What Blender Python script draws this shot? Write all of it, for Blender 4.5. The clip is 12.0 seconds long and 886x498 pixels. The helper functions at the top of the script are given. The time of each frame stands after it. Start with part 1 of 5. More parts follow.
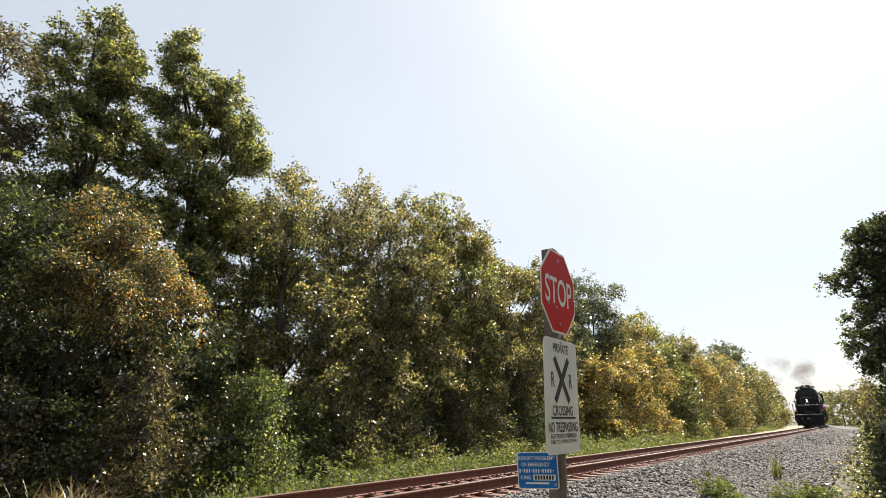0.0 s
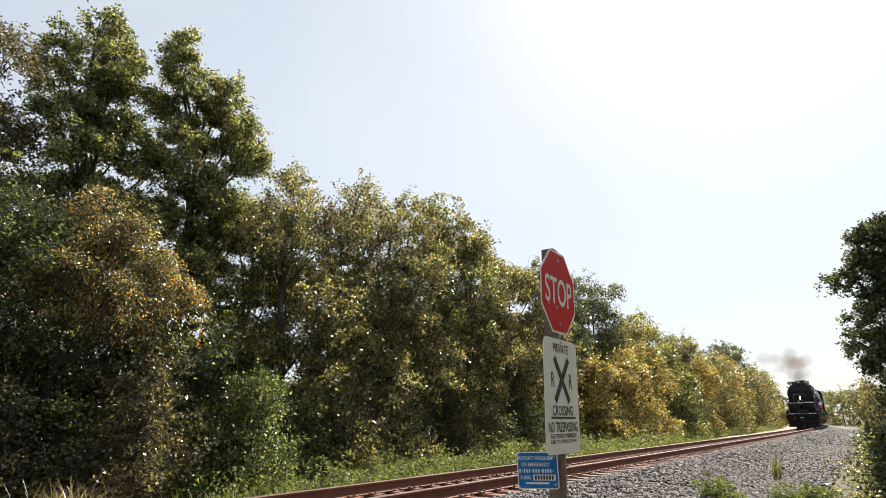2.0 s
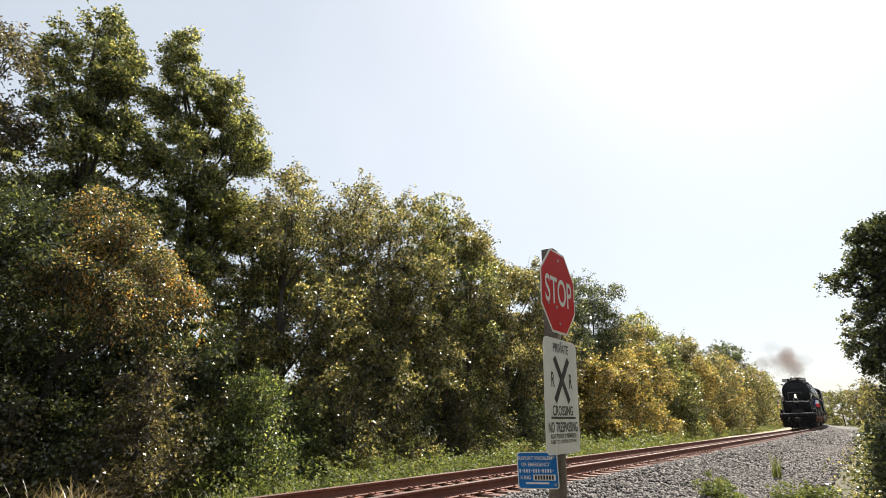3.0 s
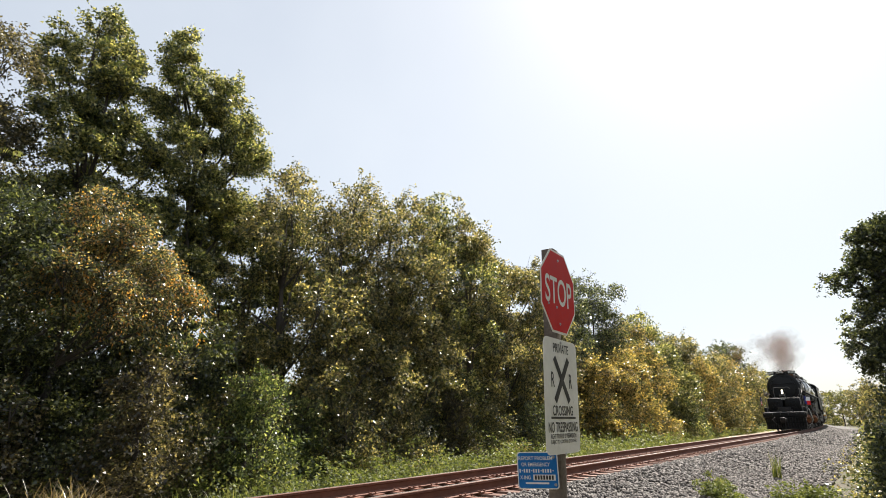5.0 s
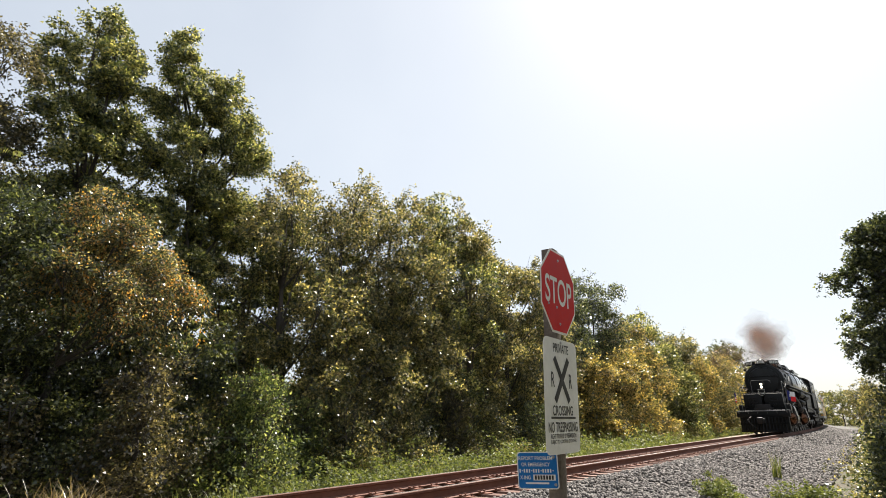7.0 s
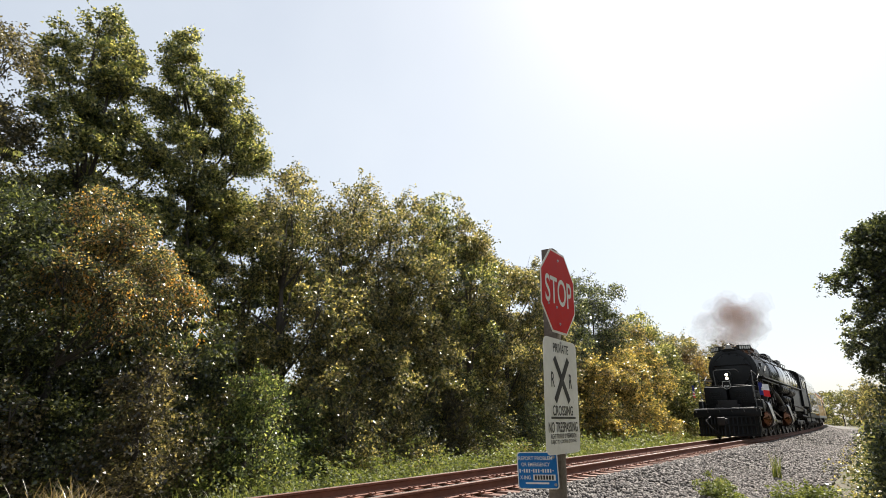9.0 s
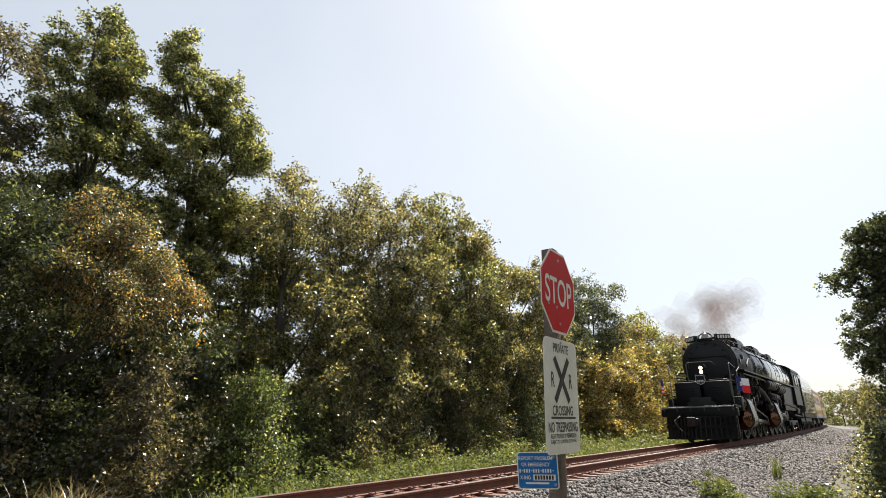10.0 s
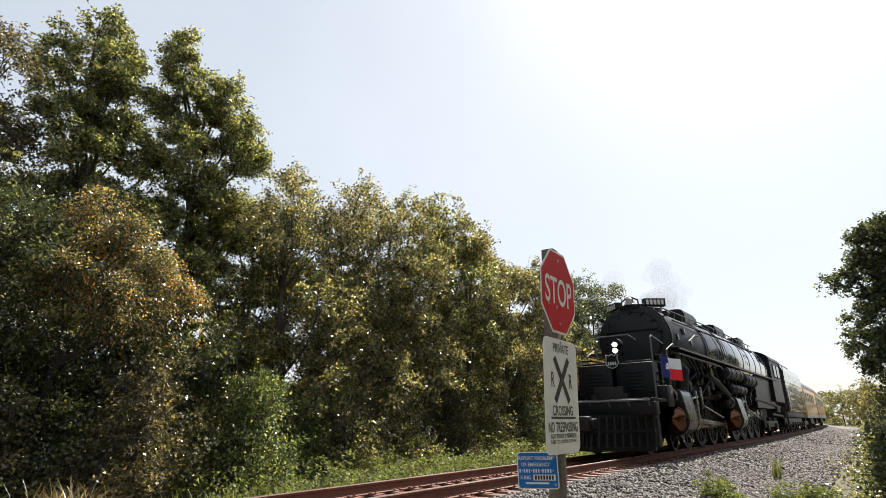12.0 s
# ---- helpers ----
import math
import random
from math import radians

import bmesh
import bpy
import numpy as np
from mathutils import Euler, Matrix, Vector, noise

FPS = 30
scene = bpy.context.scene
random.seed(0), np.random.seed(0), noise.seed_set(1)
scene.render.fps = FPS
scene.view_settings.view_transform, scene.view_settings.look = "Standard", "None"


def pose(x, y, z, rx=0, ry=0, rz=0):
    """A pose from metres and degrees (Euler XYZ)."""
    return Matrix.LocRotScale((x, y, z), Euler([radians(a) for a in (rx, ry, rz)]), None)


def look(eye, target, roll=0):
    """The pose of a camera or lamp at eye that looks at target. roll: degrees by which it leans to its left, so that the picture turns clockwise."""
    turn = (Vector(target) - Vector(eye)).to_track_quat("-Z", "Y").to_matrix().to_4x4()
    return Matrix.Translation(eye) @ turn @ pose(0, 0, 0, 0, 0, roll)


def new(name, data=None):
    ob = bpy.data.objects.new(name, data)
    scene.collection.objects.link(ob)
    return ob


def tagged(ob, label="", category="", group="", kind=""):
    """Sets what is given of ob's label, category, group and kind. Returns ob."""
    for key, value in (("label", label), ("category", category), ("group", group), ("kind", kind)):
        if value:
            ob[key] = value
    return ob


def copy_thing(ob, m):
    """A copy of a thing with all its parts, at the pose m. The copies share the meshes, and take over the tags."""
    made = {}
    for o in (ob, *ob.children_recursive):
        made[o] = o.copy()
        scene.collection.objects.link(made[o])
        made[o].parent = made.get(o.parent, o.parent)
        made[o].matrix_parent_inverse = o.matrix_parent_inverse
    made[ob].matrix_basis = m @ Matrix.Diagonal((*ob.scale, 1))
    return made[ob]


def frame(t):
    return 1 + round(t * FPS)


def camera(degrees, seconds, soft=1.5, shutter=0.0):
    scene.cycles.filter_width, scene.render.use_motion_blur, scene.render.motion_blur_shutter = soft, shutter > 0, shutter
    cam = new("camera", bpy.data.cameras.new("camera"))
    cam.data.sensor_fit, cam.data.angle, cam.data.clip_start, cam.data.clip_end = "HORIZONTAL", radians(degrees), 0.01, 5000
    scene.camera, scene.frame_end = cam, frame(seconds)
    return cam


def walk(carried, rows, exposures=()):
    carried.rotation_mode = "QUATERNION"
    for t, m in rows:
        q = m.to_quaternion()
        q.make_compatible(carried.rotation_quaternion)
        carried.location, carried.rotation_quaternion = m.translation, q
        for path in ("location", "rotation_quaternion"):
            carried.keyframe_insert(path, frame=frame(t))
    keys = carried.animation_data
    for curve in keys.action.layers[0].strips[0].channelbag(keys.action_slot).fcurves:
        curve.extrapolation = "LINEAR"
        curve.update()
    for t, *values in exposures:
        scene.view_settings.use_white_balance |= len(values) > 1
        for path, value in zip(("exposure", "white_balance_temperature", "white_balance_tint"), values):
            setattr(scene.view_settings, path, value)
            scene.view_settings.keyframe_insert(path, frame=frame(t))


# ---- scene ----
# Heights are counted from the top of the rails. The track runs away from the camera and bends gently to the left.
HEADING, OFFSET, BEND_FROM, BEND, BEND_NEAR = 0.64355, 6.34187, 24.03, 0.00116, -0.00021
EYE = (0.0, 0.0, 0.88)
TILT = 0.30957

cam = camera(77.33, 12.0, soft=0.5, shutter=0.5)
eye_pose = look(EYE, (0.0, math.cos(TILT), EYE[2] + math.sin(TILT)), -1.046)
walk(cam, [(0.0, eye_pose), (12.0, eye_pose)])

# ---- light ----
SUN_AZ, SUN_EL = radians(34.0), radians(49.0)
scene.view_settings.exposure = 0.95
world = bpy.data.worlds.new("sky")
scene.world = world
world.use_nodes = True
wn, wl = world.node_tree.nodes, world.node_tree.links
wn.clear()
sky = wn.new("ShaderNodeTexSky")
sky.sky_type = "NISHITA"
sky.sun_disc = False
sky.sun_elevation, sky.sun_rotation = SUN_EL, SUN_AZ
sky.air_density, sky.dust_density, sky.ozone_density = 1.0, 1.8, 1.0
background, world_out = wn.new("ShaderNodeBackground"), wn.new("ShaderNodeOutputWorld")
background.inputs["Strength"].default_value = 0.063
# thin high cloud that whitens the blue
coords, cloud, cloud_ramp, cloud_mix = wn.new("ShaderNodeTexCoord"), wn.new("ShaderNodeTexNoise"), wn.new("ShaderNodeValToRGB"), wn.new("ShaderNodeMixRGB")
cloud.inputs["Scale"].default_value, cloud.inputs["Detail"].default_value = 1.6, 6.0
cloud_ramp.color_ramp.elements[0].position, cloud_ramp.color_ramp.elements[1].position = 0.38, 0.75
cloud_ramp.color_ramp.elements[0].color, cloud_ramp.color_ramp.elements[1].color = (0.56, 0.56, 0.56, 1), (0.74, 0.74, 0.74, 1)
cloud_mix.inputs["Color2"].default_value = (7.9, 8.4, 8.9, 1)
wl.new(coords.outputs["Generated"], cloud.inputs["Vector"])
wl.new(cloud.outputs["Fac"], cloud_ramp.inputs["Fac"])
wl.new(cloud_ramp.outputs["Color"], cloud_mix.inputs["Fac"])
wl.new(sky.outputs["Color"], cloud_mix.inputs["Color1"])
wl.new(cloud_mix.outputs["Color"], background.inputs["Color"])
wl.new(background.outputs["Background"], world_out.inputs["Surface"])

sun_way = Vector((math.sin(SUN_AZ) * math.cos(SUN_EL), math.cos(SUN_AZ) * math.cos(SUN_EL), math.sin(SUN_EL)))
sun_data = bpy.data.lights.new("sun", "SUN")
sun_data.energy, sun_data.angle, sun_data.color = 5.0, radians(0.53), (1.0, 0.94, 0.84)
sun = new("sun", sun_data)
sun.matrix_world = look(sun_way * 300, (0, 0, 0))


# ---- materials ----
def material(name, dark, light, rough=0.6, metal=0.0, scale=8.0, fine=60.0, bump=0.2, wear=None, wear_from=0.62, island=0.0, coat=0.0, spec=0.5):
    """A surface between two colours, blotched at a large and a fine scale, with relief and, if given, worn patches of a third colour."""
    m = bpy.data.materials.new(name)
    m.use_nodes = True
    n, l = m.node_tree.nodes, m.node_tree.links
    b = n["Principled BSDF"]
    tc = n.new("ShaderNodeTexCoord")
    big, small = n.new("ShaderNodeTexNoise"), n.new("ShaderNodeTexNoise")
    big.inputs["Scale"].default_value, big.inputs["Detail"].default_value = scale, 4
    small.inputs["Scale"].default_value, small.inputs["Detail"].default_value = fine, 3
    l.new(tc.outputs["Object"], big.inputs["Vector"])
    l.new(tc.outputs["Object"], small.inputs["Vector"])
    add = n.new("ShaderNodeMath")
    add.operation = "MULTIPLY_ADD"
    add.inputs[1].default_value, add.inputs[2].default_value = 0.5, 0.0
    l.new(small.outputs["Fac"], add.inputs[0])
    half = n.new("ShaderNodeMath")
    half.operation = "MULTIPLY_ADD"
    half.inputs[1].default_value = 0.5
    l.new(big.outputs["Fac"], half.inputs[0])
    l.new(add.outputs[0], half.inputs[2])
    value = half.outputs[0]
    if island:
        geo = n.new("ShaderNodeNewGeometry")
        mix = n.new("ShaderNodeMix")
        mix.inputs[0].default_value = island
        l.new(value, mix.inputs[2])
        l.new(geo.outputs["Random Per Island"], mix.inputs[3])
        value = mix.outputs[0]
    ramp = n.new("ShaderNodeValToRGB")
    ramp.color_ramp.elements[0].position, ramp.color_ramp.elements[1].position = (0.3, 0.7) if not island else (0.1, 0.9)
    ramp.color_ramp.elements[0].color, ramp.color_ramp.elements[1].color = (*dark, 1), (*light, 1)
    l.new(value, ramp.inputs["Fac"])
    colour = ramp.outputs["Color"]
    if wear:
        patch, pr, pm = n.new("ShaderNodeTexNoise"), n.new("ShaderNodeValToRGB"), n.new("ShaderNodeMixRGB")
        patch.inputs["Scale"].default_value, patch.inputs["Detail"].default_value, patch.inputs["Roughness"].default_value = scale * 2.3, 7, 0.65
        pr.color_ramp.elements[0].position, pr.color_ramp.elements[1].position = wear_from, wear_from + 0.1
        l.new(tc.outputs["Object"], patch.inputs["Vector"])
        l.new(patch.outputs["Fac"], pr.inputs["Fac"])
        l.new(pr.outputs["Color"], pm.inputs["Fac"])
        l.new(colour, pm.inputs["Color1"])
        pm.inputs["Color2"].default_value = (*wear, 1)
        colour = pm.outputs["Color"]
    l.new(colour, b.inputs["Base Color"])
    rr = n.new("ShaderNodeMapRange")
    rr.inputs["To Min"].default_value, rr.inputs["To Max"].default_value = max(0.03, rough - 0.12), min(1.0, rough + 0.12)
    l.new(small.outputs["Fac"], rr.inputs["Value"])
    l.new(rr.outputs["Result"], b.inputs["Roughness"])
    b.inputs["Metallic"].default_value = metal
    b.inputs["Specular IOR Level"].default_value = spec
    b.inputs["Coat Weight"].default_value = coat
    if bump:
        bp = n.new("ShaderNodeBump")
        bp.inputs["Strength"].default_value, bp.inputs["Distance"].default_value = bump, 0.01
        l.new(half.outputs[0], bp.inputs["Height"])
        l.new(bp.outputs["Normal"], b.inputs["Normal"])
    return m


def leafy(name, colours, rough=0.3, through_light=0.45, patch=0.6, spec=0.85):
    """Leaves: each of its own tint, in trees spread to imitate sun and shade, warmer or cooler by patches of the crown;
    light shines through them.
    """
    m = bpy.data.materials.new(name)
    m.use_nodes = True
    n, l = m.node_tree.nodes, m.node_tree.links
    b, out = n["Principled BSDF"], n["Material Output"]
    geo, tc, noise_tex, mix, ramp = n.new("ShaderNodeNewGeometry"), n.new("ShaderNodeTexCoord"), n.new("ShaderNodeTexNoise"), n.new("ShaderNodeMix"), n.new("ShaderNodeValToRGB")
    noise_tex.inputs["Scale"].default_value, noise_tex.inputs["Detail"].default_value = patch, 3
    info = n.new("ShaderNodeObjectInfo")
    shift = n.new("ShaderNodeVectorMath")
    shift.operation = "MULTIPLY_ADD"
    shift.inputs[1].default_value = (1, 1, 1)
    l.new(tc.outputs["Object"], shift.inputs[0])
    l.new(info.outputs["Random"], shift.inputs[2])
    l.new(shift.outputs[0], noise_tex.inputs["Vector"])
    mix.inputs[0].default_value = 0.68
    l.new(noise_tex.outputs["Fac"], mix.inputs[2])
    l.new(geo.outputs["Random Per Island"], mix.inputs[3])
    for i, c in enumerate(colours):
        place = 0.18 + 0.64 * i / (len(colours) - 1)
        e = ramp.color_ramp.elements[i] if i < 2 else ramp.color_ramp.elements.new(place)
        e.position, e.color = place, (*c, 1)
    l.new(mix.outputs[0], ramp.inputs["Fac"])
    l.new(ramp.outputs["Color"], b.inputs["Base Color"])
    b.inputs["Roughness"].default_value = rough
    b.inputs["Specular IOR Level"].default_value = spec
    tl, ms = n.new("ShaderNodeBsdfTranslucent"), n.new("ShaderNodeMixShader")
    gain = n.new("ShaderNodeMixRGB")
    gain.blend_type = "MULTIPLY"
    gain.inputs["Fac"].default_value = 1
    gain.inputs["Color2"].default_value = (2.2, 2.1, 1.15, 1)
    l.new(ramp.outputs["Color"], gain.inputs["Color1"])
    l.new(gain.outputs["Color"], tl.inputs["Color"])
    ms.inputs["Fac"].default_value = through_light
    l.new(b.outputs["BSDF"], ms.inputs[1])
    l.new(tl.outputs["BSDF"], ms.inputs[2])
    l.new(ms.outputs["Shader"], out.inputs["Surface"])
    return m


# tree palettes run near black to pale: contrast of sun and shade in the colours
M_LEAF_GREEN = leafy("green_leaves", [(0.022, 0.034, 0.016), (0.05, 0.066, 0.026), (0.17, 0.178, 0.068), (0.46, 0.42, 0.19)])
# darker copy of the green leaves, with shade painted into the colour
M_LEAF_SHADED = leafy("shaded_leaves", [(0.012, 0.018, 0.01), (0.024, 0.034, 0.016), (0.06, 0.076, 0.032), (0.24, 0.25, 0.11)], through_light=0.35)
M_LEAF_OLIVE = leafy("olive_leaves", [(0.024, 0.032, 0.017), (0.056, 0.064, 0.03), (0.155, 0.142, 0.064), (0.42, 0.35, 0.175)])
M_LEAF_GOLD = leafy("golden_leaves", [(0.03, 0.038, 0.018), (0.085, 0.086, 0.036), (0.28, 0.225, 0.085), (0.52, 0.37, 0.14)])
M_LEAF_RUST = leafy("rusty_leaves", [(0.02, 0.022, 0.014), (0.046, 0.042, 0.026), (0.085, 0.072, 0.042), (0.24, 0.2, 0.115)])
M_LEAF_AUTUMN = leafy("autumn_leaves", [(0.016, 0.022, 0.013), (0.03, 0.038, 0.02), (0.07, 0.078, 0.04), (0.12, 0.118, 0.064), (0.33, 0.3, 0.17), (0.52, 0.25, 0.055)], patch=0.8)
M_LEAF_BRIGHT = leafy("bright_leaves", [(0.022, 0.036, 0.016), (0.052, 0.075, 0.028), (0.13, 0.165, 0.06), (0.36, 0.38, 0.16)])
M_WEED = leafy("weeds", [(0.055, 0.07, 0.024), (0.09, 0.115, 0.038), (0.14, 0.165, 0.055), (0.2, 0.2, 0.08)], rough=0.5, through_light=0.4, spec=0.3)
M_STRAW = leafy("dry_grass", [(0.08, 0.06, 0.034), (0.14, 0.105, 0.06), (0.22, 0.17, 0.105), (0.34, 0.28, 0.18)])
M_BARK = material("bark", (0.03, 0.026, 0.022), (0.1, 0.085, 0.07), 0.9, scale=3, fine=40, bump=0.8)
scene.cycles.transparent_max_bounces = 128
M_SOIL = material("soil", (0.06, 0.05, 0.032), (0.14, 0.115, 0.075), 0.95, scale=0.6, fine=25, bump=0.6, wear=(0.08, 0.1, 0.03), wear_from=0.5)
M_SAND = material("sandy_soil", (0.32, 0.25, 0.17), (0.5, 0.4, 0.28), 0.95, scale=1.2, fine=30, bump=0.5)
M_BALLAST = material("ballast_bed", (0.07, 0.065, 0.06), (0.2, 0.185, 0.17), 0.95, scale=3, fine=30, bump=1.0)
M_STONE = material("ballast_stone", (0.037, 0.032, 0.03), (0.255, 0.226, 0.208), 0.85, scale=5, fine=60, bump=0.4, island=0.75)
M_RAIL = material("rusty_rail", (0.10, 0.04, 0.028), (0.2, 0.085, 0.055), 0.75, 0.2, scale=4, fine=50, bump=0.3)
M_RAILHEAD = material("polished_rail", (0.5, 0.47, 0.45), (0.68, 0.65, 0.63), 0.28, 1.0, scale=2, fine=30, bump=0.05)
M_TIE = material("creosote_timber", (0.09, 0.048, 0.038), (0.27, 0.15, 0.115), 0.9, scale=4, fine=35, bump=0.8)
M_PLATE = material("rusty_plate", (0.16, 0.065, 0.04), (0.3, 0.13, 0.085), 0.8, 0.2, scale=8, fine=60, bump=0.4)


# ---- mesh building ----
class Shape:
    """Collects vertices and faces for one mesh."""

    def __init__(self):
        self.v, self.f = [], []

    def add(self, verts, faces):
        k = len(self.v)
        self.v.extend(tuple(p) for p in verts)
        self.f.extend(tuple(i + k for i in q) for q in faces)
        return self

    def box(self, lo, hi, bevel=0.0):
        (x0, y0, z0), (x1, y1, z1) = lo, hi
        if not bevel:
            v = [(x, y, z) for z in (z0, z1) for y in (y0, y1) for x in (x0, x1)]
            return self.add(v, [(0, 2, 3, 1), (4, 5, 7, 6), (0, 1, 5, 4), (2, 6, 7, 3), (0, 4, 6, 2), (1, 3, 7, 5)])
        bm = bmesh.new()
        bmesh.ops.create_cube(bm, size=1.0, matrix=Matrix.Translation(((x0 + x1) / 2, (y0 + y1) / 2, (z0 + z1) / 2)) @ Matrix.Diagonal((x1 - x0, y1 - y0, z1 - z0, 1)))
        bmesh.ops.bevel(bm, geom=bm.edges[:], offset=bevel, segments=2, affect="EDGES", profile=0.6)
        bm.verts.index_update()
        self.add([v.co[:] for v in bm.verts], [[v.index for v in q.verts] for q in bm.faces])
        bm.free()
        return self

    def tube(self, points, radii, n=8, caps=True):
        """A round bar along points; radii: one number or one a point."""
        pts = [Vector(p) for p in points]
        rs = [radii] * len(pts) if isinstance(radii, (int, float)) else radii
        verts, faces = [], []
        side = None
        for i, p in enumerate(pts):
            t = (pts[min(i + 1, len(pts) - 1)] - pts[max(i - 1, 0)]).normalized()
            if side is None:
                side = t.orthogonal().normalized()
            side = (side - t * side.dot(t)).normalized()
            up = t.cross(side)
            for j in range(n):
                a = 2 * math.pi * j / n
                verts.append(p + (side * math.cos(a) + up * math.sin(a)) * rs[i])
        for i in range(len(pts) - 1):
            for j in range(n):
                a, b = i * n + j, i * n + (j + 1) % n
                faces.append((a, b, b + n, a + n))
        if caps:
            faces += [tuple(range(n - 1, -1, -1)), tuple(range((len(pts) - 1) * n, len(pts) * n))]
        return self.add(verts, faces)

    def lathe(self, profile, n=32, origin=(0, 0, 0), axis="x", squash=1.0):
        """Turns a profile of (along, radius) round an axis through origin."""
        verts, faces = [], []
        for a, r in profile:
            for j in range(n):
                w = 2 * math.pi * j / n
                c, s = r * math.cos(w), r * math.sin(w) * squash
                q = {"x": (a, c, s), "y": (c, a, s), "z": (c, s, a)}[axis]
                verts.append(tuple(origin[k] + q[k] for k in range(3)))
        for i in range(len(profile) - 1):
            for j in range(n):
                a, b = i * n + j, i * n + (j + 1) % n
                faces.append((a, b, b + n, a + n))
        if profile[0][1] > 1e-4:
            faces.append(tuple(range(n - 1, -1, -1)))
        if profile[-1][1] > 1e-4:
            faces.append(tuple(range((len(profile) - 1) * n, len(profile) * n)))
        return self.add(verts, faces)

    def prism(self, outline, lo, hi, axis="x"):
        """An outline of two coordinates, drawn out from lo to hi along an axis."""
        n = len(outline)
        put = {"x": lambda a, p: (a, p[0], p[1]), "y": lambda a, p: (p[0], a, p[1]), "z": lambda a, p: (p[0], p[1], a)}[axis]
        v = [put(lo, p) for p in outline] + [put(hi, p) for p in outline]
        return self.add(v, [tuple(range(n - 1, -1, -1)), tuple(range(n, 2 * n))] + [(i, (i + 1) % n, (i + 1) % n + n, i + n) for i in range(n)])

    def turned(self, m):
        self.v = [tuple(m @ Vector(p)) for p in self.v]
        return self

    def mesh(self, name, mat, smooth=35):
        me = bpy.data.meshes.new(name)
        me.from_pydata(self.v, [], self.f)
        me.materials.append(mat)
        bm = bmesh.new()
        bm.from_mesh(me)
        bmesh.ops.recalc_face_normals(bm, faces=bm.faces[:])
        if smooth:
            for q in bm.faces:
                q.smooth = True
            for e in bm.edges:
                e.smooth = len(e.link_faces) == 2 and e.calc_face_angle(0) < radians(smooth)
        bm.to_mesh(me)
        bm.free()
        return me


def fast_mesh(name, verts, quads, mat):
    """A mesh from arrays of vertices and four-cornered faces."""
    me = bpy.data.meshes.new(name)
    me.vertices.add(len(verts))
    me.vertices.foreach_set("co", np.asarray(verts, dtype=np.float32).ravel())
    me.loops.add(quads.size)
    me.loops.foreach_set("vertex_index", quads.astype(np.int32).ravel())
    me.polygons.add(len(quads))
    me.polygons.foreach_set("loop_start", np.arange(0, quads.size, quads.shape[1], dtype=np.int32))
    me.materials.append(mat)
    me.update(calc_edges=True)
    return me


def part(name, shape, mat, parent, label="", at=None, smooth=35):
    """Links a shape, or a ready mesh, as one mesh object under a thing or a part."""
    ob = new(name, shape.mesh(name, mat, smooth) if isinstance(shape, Shape) else shape)
    ob.parent = parent
    if at is not None:
        ob.matrix_basis = at
    return tagged(ob, label)


def thing(name, label, category, group="", at=None, kind=""):
    """An Empty at the base of a thing."""
    ob = new(name)
    ob.empty_display_size = 0.3
    if at is not None:
        ob.matrix_basis = at
    return tagged(ob, label, category, group, kind)


# ---- the line of the track ----
STEP = 0.5
S_AXIS = np.arange(-60, 620, STEP)
curve_k = np.where(S_AXIS < BEND_FROM, BEND_NEAR, BEND_NEAR + BEND * np.clip((S_AXIS - BEND_FROM) / 20, 0, 1))
ORIGIN = int(60 / STEP)
AZ = -np.cumsum(curve_k) * STEP
AZ = AZ - AZ[ORIGIN] + HEADING
TX, TY = np.cumsum(np.sin(AZ)) * STEP, np.cumsum(np.cos(AZ)) * STEP
TX = TX - TX[ORIGIN] - OFFSET * math.cos(HEADING)
TY = TY - TY[ORIGIN] + OFFSET * math.sin(HEADING)


def on_track(s, lat=0.0):
    """The place s metres along the track and lat metres towards the camera's side, and the direction there."""
    a = np.interp(s, S_AXIS, AZ)
    return np.interp(s, S_AXIS, TX) + lat * np.cos(a), np.interp(s, S_AXIS, TY) - lat * np.sin(a), a


def track_pose(s, lat, z, turn=0.0):
    x, y, a = on_track(s, lat)
    return pose(float(x), float(y), z, 0, 0, -math.degrees(float(a)) + turn)


def ground_height(lat):
    """The bank across the track, in metres below the rails."""
    return np.interp(lat, [-60, -9, -5, -2.6, -1.75, -1.42, -1.38, 1.38, 1.42, 1.75, 3.0, 5.2, 7.0, 60], [-0.9, -0.75, -0.5, -0.4, -0.23, -0.23, -0.25, -0.25, -0.23, -0.23, -0.55, -0.72, -0.78, -0.9])
# ---- ground ----
def strip(name, lats, s_values, lift, mat, rough=0.0):
    """A sheet that follows the track across the given lateral places."""
    rng = np.random.default_rng(5)
    verts = []
    for s in s_values:
        for q in lats:
            x, y, _ = on_track(s, q)
            verts.append((x, y, float(ground_height(q)) + (lift if abs(q) > 1.42 or lift == 0 else -0.01) + rng.normal(0, rough)))
    n = len(lats)
    quads = np.array([(i * n + j, i * n + j + 1, (i + 1) * n + j + 1, (i + 1) * n + j) for i in range(len(s_values) - 1) for j in range(n - 1)])
    return new(name, fast_mesh(name, verts, quads, mat))


